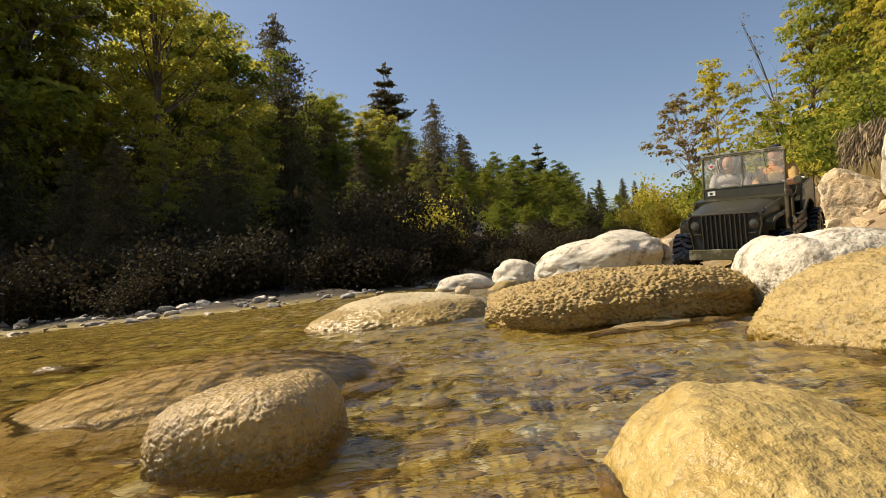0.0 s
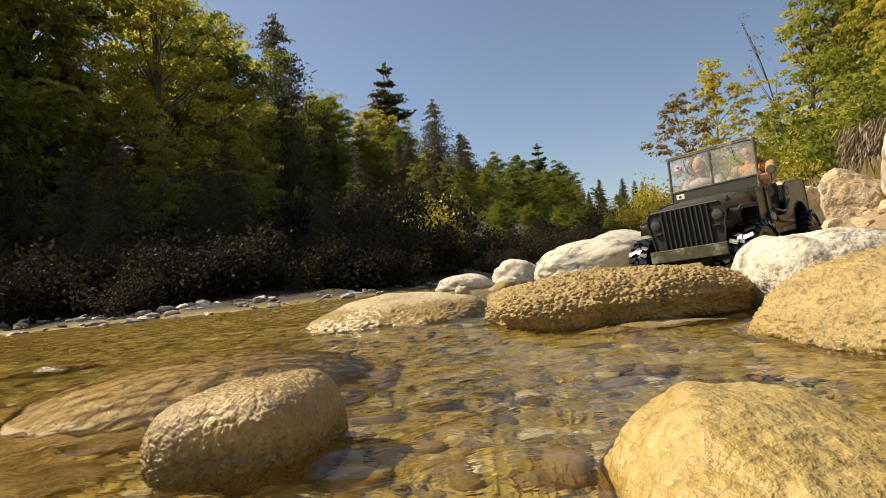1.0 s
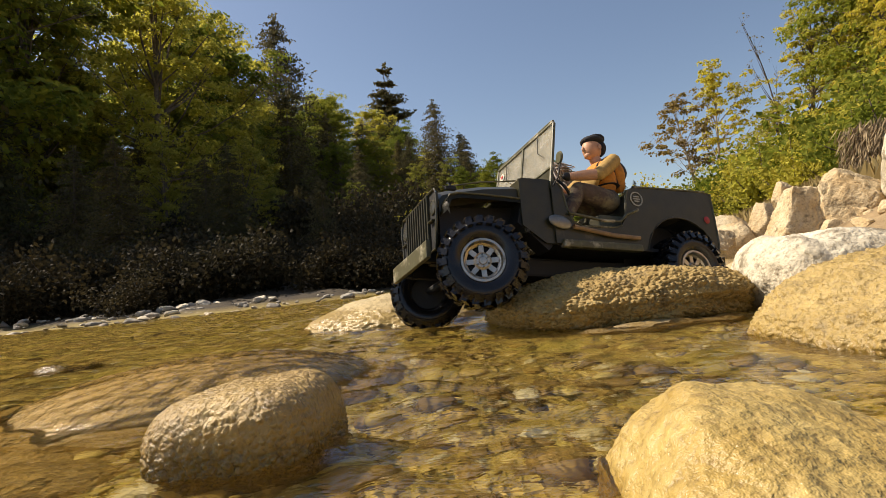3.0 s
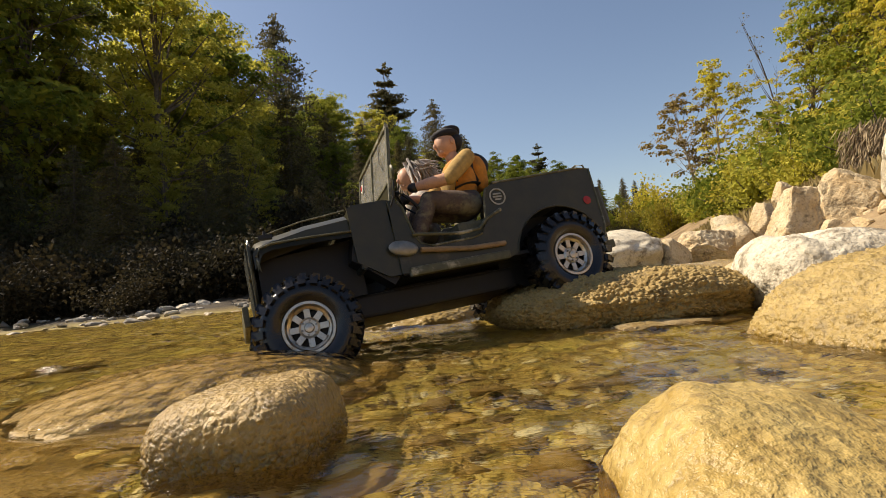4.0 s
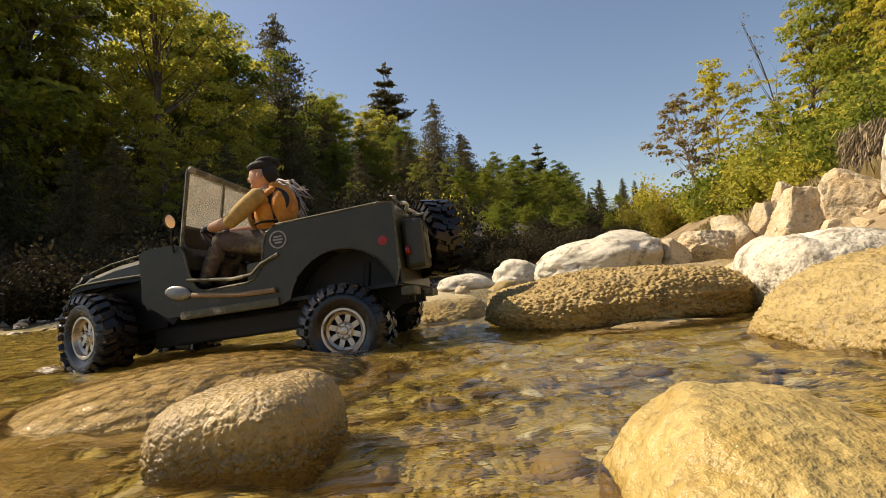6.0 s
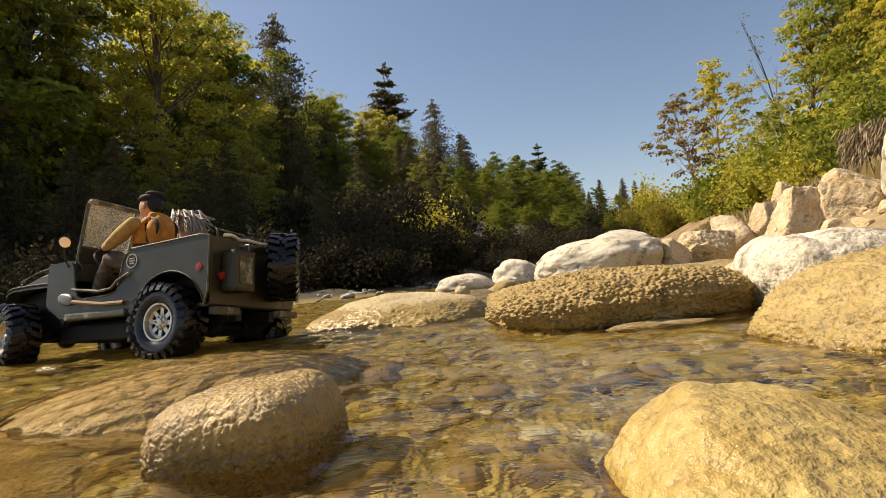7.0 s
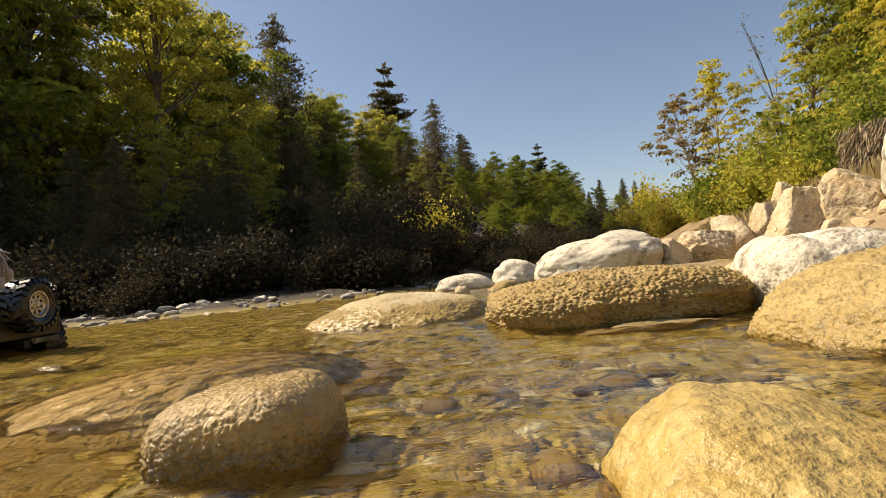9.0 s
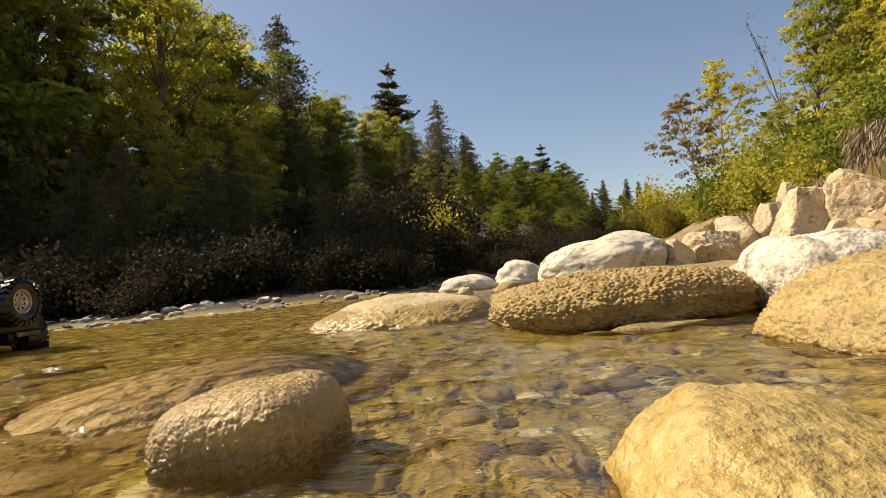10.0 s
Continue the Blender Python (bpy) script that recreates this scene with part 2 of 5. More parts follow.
def build_ground():
    rings = np.concatenate([np.geomspace(0.05, 9, 150), np.geomspace(9.4, 900, 60)])
    turns = np.linspace(0, 2 * np.pi, 241)[:-1]
    r, a = np.meshgrid(rings, turns, indexing="ij")
    x, y = (r * np.sin(a)).ravel(), (r * np.cos(a)).ravel()
    z = land(x, y)
    lump = np.array([noise.fractal((px * 5, py * 5, 0.3), 1.0, 2.0, 4) if pr < 14 else noise.fractal((px * 0.2, py * 0.2, 3), 1.0, 2.0, 4) * 8 for px, py, pr in zip(x, y, r.ravel())])
    z = z + lump * 0.018 * np.clip(r.ravel(), 0.3, 1.5)
    n = len(turns)
    faces = []
    for i in range(len(rings) - 1):
        for j in range(n):
            k = (j + 1) % n
            faces.append((i * n + j, i * n + k, (i + 1) * n + k, (i + 1) * n + j))
    faces.append(tuple(range(n - 1, -1, -1)))
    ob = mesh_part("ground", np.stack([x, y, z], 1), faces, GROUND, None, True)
    ob.cycles.is_caustics_receiver = True
    return tagged(ob, "stony golden-brown stream bed rising into earthy banks", "ground", kind="structure")


build_ground()


def build_water():
    """The stream's surface: fine ripples near the rocks, running out into flat water."""
    fine = np.arange(-2.3, 2.3, 0.0065)
    out = 2.3 + np.geomspace(0.02, 24, 28)
    line = np.concatenate([-out[::-1], fine, out])
    x, y = np.meshgrid(line, line, indexing="ij")
    x, y = x.ravel(), y.ravel()
    rnd = np.random.RandomState(12)
    z = np.zeros(len(x))
    for k in range(46):
        length = 0.020 * (8.0 ** rnd.rand())
        way = radians(-115) + rnd.normal() * 0.75
        cx, cy = math.cos(way) * 6.283 / length, math.sin(way) * 6.283 / length
        bend = 0.7 * np.sin(x * rnd.uniform(2, 7) + y * rnd.uniform(2, 7) + rnd.rand() * 6)
        swell = 0.55 + 0.45 * np.sin(x * rnd.uniform(3, 12) + y * rnd.uniform(-12, 12) + rnd.rand() * 6)
        z += 0.0050 * length ** 0.85 * swell * np.sin(cx * x + cy * y + bend + rnd.rand() * 6.283)
    z *= np.clip(1.25 - 0.5 * np.maximum(np.abs(x), np.abs(y)) / 2.3, 0, 1) * np.where(np.maximum(np.abs(x), np.abs(y)) > 2.4, 0, 1)
    n = len(line)
    i, j = np.meshgrid(np.arange(n - 1), np.arange(n - 1), indexing="ij")
    a = (i * n + j).ravel()
    faces = np.stack([a, a + n, a + n + 1, a + 1], 1)
    me = bpy.data.meshes.new("water")
    me.vertices.add(len(x))
    me.vertices.foreach_set("co", np.stack([x, y, z], 1).astype(np.float32).ravel())
    me.loops.add(faces.size)
    me.loops.foreach_set("vertex_index", faces.astype(np.int32).ravel())
    me.polygons.add(len(faces))
    me.polygons.foreach_set("loop_start", np.arange(0, faces.size, 4, dtype=np.int32))
    me.polygons.foreach_set("use_smooth", np.ones(len(faces), dtype=bool))
    me.update(calc_edges=True)
    me.materials.append(WATER)
    ob = new("water", me)
    ob.cycles.is_caustics_caster = True
    return tagged(ob, "clear shallow amber stream water with small ripples", "water", kind="structure")


water = build_water()


# ---------------------------------------------------------------- rocks
def rock_mesh(seed, sub, rx, ry, rz, power=2.5, lumps=0.16, rough=0.05, pits=0.0, cell=0.012, cuts=0, worn=0.0, under=0.0, cleft=None):
    """A boulder. cuts: broken flat faces; pits, cell: height and size of the knobs of its grain; worn: how far its top is
    smoothed; under: how far its foot is drawn in; cleft: place across, width and depth of a groove over its top."""
    bm = bmesh.new()
    bmesh.ops.create_icosphere(bm, subdivisions=sub, radius=1.0)
    off = Vector((seed * 7.31, seed * 3.77, seed * 1.91))
    rnd = random.Random(seed * 13 + 5)
    planes = []
    for k in range(cuts):
        n = Vector((rnd.gauss(0, 1), rnd.gauss(0, 1), rnd.gauss(0, 0.8))).normalized()
        planes.append((n, rnd.uniform(0.66, 0.9)))
    for v in bm.verts:
        c = v.co.copy()
        k = (abs(c.x) ** power + abs(c.y) ** power + abs(c.z) ** power) ** (-1 / power)
        d = 1 + lumps * noise.noise(c * 1.1 + off) + lumps * 0.6 * noise.noise(c * 2.3 + off)
        q = c * k * d
        for n, far in planes:
            over = q.dot(n) - far
            if over > 0:
                q -= n * over * 0.9
        q *= 1 + rough * noise.fractal(c * 5 + off, 1.0, 2.1, 4)
        if cuts:
            crack = abs(noise.noise(c * 1.7 + off * 2))
            if crack < 0.05:
                q *= 1 - 0.05 * (1 - crack / 0.05)
        if under and q.z < 0.35:
            pull = 1 - under * min(1.0, (0.35 - q.z) / 0.7)
            q.x, q.y = q.x * pull, q.y * pull
        if cleft:
            q.z -= cleft[2] * math.exp(-((q.x - cleft[0] - 0.12 * q.y) / cleft[1]) ** 2) * max(0.0, c.z)
        q = Vector((q.x * rx, q.y * ry, q.z * rz))
        if pits:
            f = noise.voronoi(q / cell + off)[0]
            g = noise.voronoi(q / (cell * 2.3) + off * 1.7)[0]
            h = min(1.0, (f[1] - f[0]) * 2.2) * 0.62 + min(1.0, (g[1] - g[0]) * 2.6) * 0.5 - 0.6
            h += 0.5 * noise.noise(q / (cell * 5) + off)
            q += c * h * pits * (1 - worn * max(0.0, min(1.0, (c.z - 0.15) * 2.2)))
        v.co = q
    for fc in bm.faces:
        fc.smooth = True
    return bm


def rock(name, seed, x, y, top, rx, ry, rz, turn, material, label, sub=5, tilt=0, group="", **shape):
    bm = rock_mesh(seed, sub, rx, ry, rz, **shape)
    bm.transform(pose(0, 0, 0, 0, tilt, turn))
    high = max(v.co.z for v in bm.verts)
    ob = part(name, bm, material, None)
    ob.matrix_basis = pose(x, y, top - high)
    ob.cycles.is_caustics_receiver = True
    return tagged(ob, label, "rock", group)


rock("cobble", 1, -0.112, 0.303, 0.0365, 0.0465, 0.045, 0.052, -5, GOLD, "rounded wet golden granite cobble standing in the stream", 8, -6, power=4.6, lumps=0.030, rough=0.007, pits=0.0031, cell=0.0032, worn=0.78, under=0.10)
rock("boulder", 2, 0.135, 0.184, 0.033, 0.098, 0.097, 0.070, -18, SLICK, "smooth wet yellow boulder just breaking the water", 7, 22, power=2.7, lumps=0.10, rough=0.03, pits=0.0010, cell=0.006)
rock("boulder", 3, 0.468, 0.440, 0.082, 0.175, 0.200, 0.12, 8, COARSE, "golden granite boulder sloping down into the stream", 8, power=2.8, lumps=0.10, rough=0.03, pits=0.0038, cell=0.0055)
rock("boulder", 4, 0.490, 0.722, 0.097, 0.092, 0.085, 0.085, 4, PALE, "bleached white granite boulder with a dark pitted patch", 7, power=3.6, lumps=0.07, rough=0.025, pits=0.0016, cell=0.0045, under=0.30, cleft=(-0.28, 0.16, 0.13))
rock("boulder", 5, 0.250, 0.832, 0.075, 0.196, 0.158, 0.058, -3, PITTED, "long low brown boulder with a coarse pitted face", 8, power=2.75, lumps=0.13, rough=0.02, pits=0.0066, cell=0.0066, worn=0.2, under=0.15)
rock("boulder", 6, -0.106, 1.19, 0.058, 0.200, 0.20, 0.075, 5, BACKROCK, "low rounded rock with a dry pale top above a wet foot", 7, power=2.05, lumps=0.10, rough=0.025, pits=0.0065, cell=0.009, worn=0.6)
rock("ledge", 7, -0.240, 0.530, 0.020, 0.190, 0.190, 0.055, 10, LEDGE, "domed golden ledge under a thin film of running water", 7, power=2.0, lumps=0.03, rough=0.012, pits=0.0016, cell=0.006)
rock("ledge", 27, -0.300, 0.330, -0.010, 0.13, 0.10, 0.05, -20, LEDGE, "flat golden ledge just under the water", 6, power=2.2, lumps=0.12, rough=0.03, pits=0.001, cell=0.006)
rock("boulder", 8, 0.735, 2.60, 0.225, 0.31, 0.22, 0.14, 0, PALE, "large smooth bleached boulder beside the stream", 6, -9, power=2.3, lumps=0.16, rough=0.03, pits=0.003, cell=0.02, under=0.15)
rock("boulder", 9, 0.42, 3.20, 0.150, 0.155, 0.13, 0.12, 0, PALE, "smooth pale rounded boulder beside the stream", 5, power=2.2, lumps=0.12, pits=0.003, cell=0.03)
rock("boulder", 10, 0.095, 3.0, 0.088, 0.165, 0.12, 0.08, 0, PALE, "low pale flat-topped stone in the stream", 5, power=2.3, lumps=0.12, pits=0.003, cell=0.03)
rock("cobble", 11, 0.065, 2.4, 0.035, 0.036, 0.03, 0.04, 0, WARM, "small tan cobble in the stream", 4, cuts=4)
rock("cobble", 28, 0.27, 2.5, 0.040, 0.085, 0.05, 0.06, 10, BACKROCK, "flat golden stone at the edge of the stream", 4)
rock("cobble", 29, 0.33, 2.9, 0.055, 0.06, 0.05, 0.05, 30, PALE, "small pale stone at the edge of the stream", 4)
rock("boulder", 12, 1.085, 2.60, 0.165, 0.115, 0.09, 0.11, 20, WARM, "angular tan granite block on the bank", 5, power=3.2, lumps=0.14, rough=0.04, pits=0.003, cell=0.02, cuts=8)
rock("boulder", 13, 1.31, 2.70, 0.190, 0.13, 0.10, 0.11, 0, WARM, "rusty rounded boulder on the bank", 6, power=2.4, lumps=0.2, pits=0.003, cell=0.02, cuts=4)
rock("boulder", 14, 1.60, 3.00, 0.230, 0.13, 0.10, 0.12, 0, WARM, "weathered tan boulder on the bank", 5, power=2.6, lumps=0.2, cuts=7)
rock("boulder", 15, 1.525, 2.29, 0.318, 0.150, 0.13, 0.17, -10, WARM, "cracked angular tan boulder on the bank", 6, 12, power=3.6, lumps=0.14, rough=0.04, pits=0.003, cell=0.02, cuts=10)
rock("boulder", 16, 1.665, 2.19, 0.372, 0.125, 0.11, 0.20, 5, WARM, "tall rounded orange-tan boulder on the bank", 6, 0, power=3.2, lumps=0.14, rough=0.04, pits=0.003, cell=0.018, cuts=6, under=0.1)
rock("boulder", 17, 1.83, 1.98, 0.60, 0.17, 0.20, 0.32, 0, PALE, "tall bleached white boulder on the bank", 6, 0, power=2.8, lumps=0.12, rough=0.04, pits=0.003, cell=0.02, cuts=6)
rock("boulder", 18, 1.65, 2.60, 0.385, 0.052, 0.04, 0.07, 15, WARM, "small tan stone perched on boulders", 5, power=2.8, lumps=0.2, cuts=7)
rock("boulder", 19, 1.75, 2.95, 0.325, 0.095, 0.08, 0.12, 0, WARM, "tan boulder on the bank", 5, power=2.8, lumps=0.2, cuts=8)
rock("boulder", 20, 1.92, 3.60, 0.315, 0.14, 0.10, 0.12, 0, WARM, "flat tan boulder on the bank", 5, power=2.8, lumps=0.2, cuts=8)
rock("cobble", 21, 0.508, 0.690, 0.052, 0.026, 0.02, 0.03, 15, PALE, "small flat pale stone between boulders", 4, power=2.4)
rock("cobble", 22, 0.525, 0.62, 0.062, 0.024, 0.02, 0.03, 15, PALE, "small white stone resting on a boulder", 4, power=2.4)
rock("ledge", 23, 0.80, 1.58, 0.055, 0.20, 0.24, 0.06, 20, GOLD, "wet brown rock ledge at the foot of the bank", 5, power=2.6, lumps=0.16)
rock("ledge", 24, 0.98, 1.30, 0.085, 0.26, 0.30, 0.09, 20, WARM, "sandy tan ledge sloping up the bank", 6, power=2.4, lumps=0.16, pits=0.004, cell=0.02)
rock("ledge", 26, 0.262, 0.672, 0.005, 0.100, 0.024, 0.020, 6, PALE, "thin pale ledge at the waterline under a boulder", 5, power=2.4)
rock("cobble", 25, -0.60, 0.83, 0.006, 0.06, 0.05, 0.05, 0, GOLD, "mossy cobble at the water surface", 5, power=2.4, pits=0.002, cell=0.008)


def build_film():
    """The stream running in a thin rippled sheet over the domed ledge."""
    line = np.arange(-0.21, 0.21, 0.0022)
    x, y = (a.ravel() for a in np.meshgrid(line, line, indexing="ij"))
    rho = np.hypot(x, y) / 0.195
    z = -0.0355 + 0.0605 * np.sqrt(np.clip(1 - rho * rho, 0, 1))
    rnd = np.random.RandomState(31)
    for k in range(30):
        length = rnd.uniform(0.007, 0.034)
        way = radians(-120) + rnd.normal() * 0.8
        bend = 0.9 * np.sin(x * rnd.uniform(8, 30) + y * rnd.uniform(8, 30) + rnd.rand() * 6)
        swell = 0.5 + 0.5 * np.sin(x * rnd.uniform(10, 40) + y * rnd.uniform(-40, 40) + rnd.rand() * 6)
        z = z + 0.0125 * length * swell * np.sin((math.cos(way) * x + math.sin(way) * y) * 6.283 / length + bend + rnd.rand() * 6.283)
    n = len(line)
    a = np.arange(n * n).reshape(n, n)
    quads = np.stack([a[:-1, :-1], a[1:, :-1], a[1:, 1:], a[:-1, 1:]], -1).reshape(-1, 4)
    quads = quads[z[quads].min(axis=1) > 0.0005]
    used, back = np.unique(quads, return_inverse=True)
    ob = mesh_part("water_film", np.stack([x, y, z], 1)[used], back.reshape(-1, 4), FILM, None, True)
    return tagged(ob, "thin rippled sheet of clear water running over a ledge", "water", kind="structure")


water_film = build_film()


def bank_rubble():
    """Broken stones lying between the boulders of the near bank."""
    rnd = random.Random(77)
    meshes = []
    for k in range(6):
        bm = rock_mesh(90 + k, 4, 1.0, 0.8, 0.6, 3.0, 0.2, 0.05, cuts=8)
        me = bpy.data.meshes.new("bank_stone")
        bm.to_mesh(me)
        bm.free()
        me.materials.append(WARM)
        meshes.append(me)
    for i in range(110):
        y = rnd.uniform(1.6, 5.5)
        x = 0.62 + (y - 0.4) * 0.346 + rnd.uniform(0.10, 0.95)
        s = rnd.choice((0.015, 0.022, 0.03, 0.045)) * rnd.uniform(0.8, 1.3)
        ob = new("bank_stone", rnd.choice(meshes))
        ob.matrix_basis = pose(x, y, float(land(x, y)) + s * 0.2, rnd.uniform(-20, 20), rnd.uniform(-20, 20), rnd.uniform(0, 360))
        ob.scale = (s * rnd.uniform(0.9, 1.5), s, s)
        tagged(ob, "broken tan stone on the sandy bank", "stone", "stones of the near bank")


bank_rubble()


def shore_stones():
    """Loose stones along the far edge of the water."""
    meshes = []
    for k in range(7):
        bm = rock_mesh(60 + k, 4, 1.0, 0.75 + 0.05 * k, 0.5 + 0.06 * (k % 3), 2.6, 0.22, 0.05, cuts=5)
        me = bpy.data.meshes.new("river_stone")
        bm.to_mesh(me)
        bm.free()
        me.materials.append(FARROCK if k % 6 else PALE)
        meshes.append(me)
    rnd = random.Random(5)
    for i in range(240):
        x = rnd.uniform(-3.2, 0.75) if i > 40 else rnd.uniform(-3.0, -1.2)
        y = float(np.interp(x, SHORE_X, SHORE_Y)) + rnd.uniform(-0.25, 0.65)
        s = rnd.choice((0.008, 0.012, 0.018, 0.026, 0.036)) * rnd.uniform(0.8, 1.25)
        ob = new("river_stone", rnd.choice(meshes))
        ob.matrix_basis = pose(x, y, max(float(land(x, y)), -0.04) + s * 0.25, rnd.uniform(-15, 15), rnd.uniform(-15, 15), rnd.uniform(0, 360))
        ob.scale = (s * rnd.uniform(0.8, 1.5), s, s * rnd.uniform(0.8, 1.2))
        tagged(ob, "loose grey stone at the far edge of the water", "stone", "stones along the far shore")


shore_stones()


def bed_gravel():
    """Pebbles on the stream bed, one heap."""
    rnd = np.random.RandomState(3)
    bm = bmesh.new()
    bmesh.ops.create_icosphere(bm, subdivisions=2, radius=1.0)
    base = np.array([v.co[:] for v in bm.verts])
    tri = np.array([[v.index for v in fc.verts] for fc in bm.faces])
    bm.free()
    vs, fs, at = [], [], 0
    for i in range(6500):
        d = 0.16 + 1.6 * rnd.rand() ** 1.7
        a = rnd.uniform(-0.85, 0.75)
        x, y = d * math.sin(a), d * math.cos(a)
        s = rnd.choice([0.0025, 0.004, 0.006, 0.009, 0.015], p=[0.35, 0.33, 0.2, 0.1, 0.02]) * rnd.uniform(0.7, 1.3)
        k = base * (1 + 0.16 * np.sin(base[:, [1, 2, 0]] * 2.3 + rnd.rand(3) * 6))
        k = k * (s, s * rnd.uniform(0.6, 1), s * rnd.uniform(0.4, 0.7))
        t = rnd.uniform(0, 6.28)
        c, sn = math.cos(t), math.sin(t)
        k = np.stack([k[:, 0] * c - k[:, 1] * sn + x, k[:, 0] * sn + k[:, 1] * c + y, k[:, 2] + float(land(x, y)) + s * 0.3], 1)
        vs.append(k)
        fs.append(tri + at)
        at += len(base)
    m, nt, p = nodes_of("bed_pebbles")
    isl = nt.nodes.new("ShaderNodeNewGeometry").outputs["Random Per Island"]
    col = ramp(nt, isl, [(0.0, (0.13, 0.09, 0.03)), (0.3, (0.32, 0.21, 0.06)), (0.6, (0.50, 0.35, 0.085)), (0.85, (0.60, 0.47, 0.13)), (0.95, (0.70, 0.62, 0.36))])
    nt.links.new(col, p.inputs["Base Color"])
    p.inputs["Roughness"].default_value = 0.7
    ob = mesh_part("gravel", np.concatenate(vs), np.concatenate(fs), m, None, True)
    ob.cycles.is_caustics_receiver = True
    tagged(ob, "brown and yellow pebbles on the stream bed", "gravel", kind="stuff")


bed_gravel()


# ---------------------------------------------------------------- trees
def tube(vs, fs, pts, radii, n=6):
    base = len(vs)
    for i, (p, r) in enumerate(zip(pts, radii)):
        p = Vector(p)
        d = (Vector(pts[min(i + 1, len(pts) - 1)]) - Vector(pts[max(i - 1, 0)])).normalized()
        u = d.orthogonal().normalized()
        w = d.cross(u)
        for j in range(n):
            t = 2 * math.pi * j / n
            vs.append(p + (u * math.cos(t) + w * math.sin(t)) * r)
    for i in range(len(pts) - 1):
        for j in range(n):
            k = (j + 1) % n
            fs.append((base + i * n + j, base + i * n + k, base + (i + 1) * n + k, base + (i + 1) * n + j))


def leaf_quads(pos, size, rnd, long=1.0, normals=None):
    """Small folded leaves at the given places."""
    n = len(pos)
    u = rnd.normal(size=(n, 3))
    u /= np.linalg.norm(u, axis=1)[:, None]
    if normals is not None:
        u = normals + u * 0.35
        u /= np.linalg.norm(u, axis=1)[:, None]
    w = np.cross(u, rnd.normal(size=(n, 3)))
    w /= np.linalg.norm(w, axis=1)[:, None]
    up = np.cross(u, w)
    s = (size * rnd.uniform(0.6, 1.3, n))[:, None]
    a = pos - u * s * 0.55 * long
    b = pos + w * s * 0.36 + up * s * 0.1
    c = pos + u * s * 0.55 * long
    d = pos - w * s * 0.36 + up * s * 0.1
    vs = np.stack([a, b, c, d], 1).reshape(-1, 3)
    fs = np.arange(4 * n).reshape(-1, 4)
    return vs, fs


def spray_leaves(pos, normals, size, rnd):
    """Small folded leaves at the given places, each turned about its own normal."""
    n = len(pos)
    nn = normals + rnd.normal(size=(n, 3)) * 0.55
    nn /= np.linalg.norm(nn, axis=1)[:, None]
    u = np.cross(nn, rnd.normal(size=(n, 3)))
    u /= np.linalg.norm(u, axis=1)[:, None]
    w = np.cross(nn, u)
    s = (size * rnd.uniform(0.55, 1.35, n))[:, None]
    vs = np.stack([pos - u * s * 0.6, pos + w * s * 0.38 + nn * s * 0.12, pos + u * s * 0.6, pos - w * s * 0.38 + nn * s * 0.12], 1).reshape(-1, 3)
    return vs, np.arange(4 * n).reshape(-1, 4)


def broadleaf(seed, h, spread, count, leaf, material, bark=None, low=0.18, label="", lean=0.0, clumps=42, open_crown=0.55):
    """A trunk with limbs that fork into twigs, each ending in a flat spray of leaves; gaps stay open between the sprays."""
    rnd = np.random.RandomState(seed)
    tree = new("tree")
    vs, fs = [], []
    pts = [Vector((lean * t * t * h + 0.03 * h * math.sin(3 * t + seed), 0.03 * h * math.cos(2.3 * t + seed), h * t * 0.95)) for t in np.linspace(0, 1, 9)]
    r0 = (0.016 * h + 0.03) * (1.0 if h > 6 else 0.55)
    tube(vs, fs, pts, [r0 * (1 - 0.9 * t) for t in np.linspace(0, 1, 9)], 7)
    pos, nor = [], []
    sprays = 5
    for c in range(clumps):
        t = low + (1 - low) * (c + rnd.rand()) / clumps
        prof = math.sin(math.pi * min(1, 0.14 + 0.88 * ((t - low) / (1 - low)))) ** 0.65
        ang = c * 2.4 + rnd.normal() * 0.5
        rad = spread * prof * rnd.uniform(0.55, 1.18) * (open_crown + (1 - open_crown) * rnd.rand() ** 0.4)
        end = Vector((lean * t * t * h + rad * math.cos(ang), rad * math.sin(ang), h * t + 0.12 * rad))
        start = pts[max(1, min(8, int(8 * t * 0.85)))]
        mid = start.lerp(end, 0.5) + Vector((0, 0, -0.02 * h))
        tube(vs, fs, [start, mid, end], [r0 * 0.3, r0 * 0.16, r0 * 0.04], 4)
        for k in range(sprays):
            s = rnd.uniform(0.45, 1.0)
            reach = spread * rnd.uniform(0.10, 0.22)
            cc = mid.lerp(end, s) + Vector(rnd.normal(size=3) * (reach * 1.1, reach * 1.1, reach * 0.9))
            tube(vs, fs, [mid.lerp(end, s * 0.8), cc], [r0 * 0.06, r0 * 0.02], 3)
            n = max(6, int(count / clumps / sprays * rnd.uniform(0.4, 1.6)))
            q = rnd.normal(size=(n, 3))
            q /= np.linalg.norm(q, axis=1)[:, None]
            q[:, 2] = np.where(q[:, 2] < -0.25, -q[:, 2], q[:, 2])
            out = np.array((cc.x, cc.y, 0.0)) / max(0.3, math.hypot(cc.x, cc.y)) * 0.5 + (0, 0, 0.45)
            pos.append(np.array(cc) + q * rnd.uniform(0.5, 1.0, n)[:, None] * (reach, reach, reach * 0.6))
            nor.append(q * 0.7 + out)
    mesh_part("trunk", vs, fs, bark or BARK, tree, True)
    lv, lf = spray_leaves(np.concatenate(pos), np.concatenate(nor), leaf, rnd)
    mesh_part("crown", lv, lf, material, tree)
    return tagged(tree, label or "leafy green tree on the wooded bank", "tree")


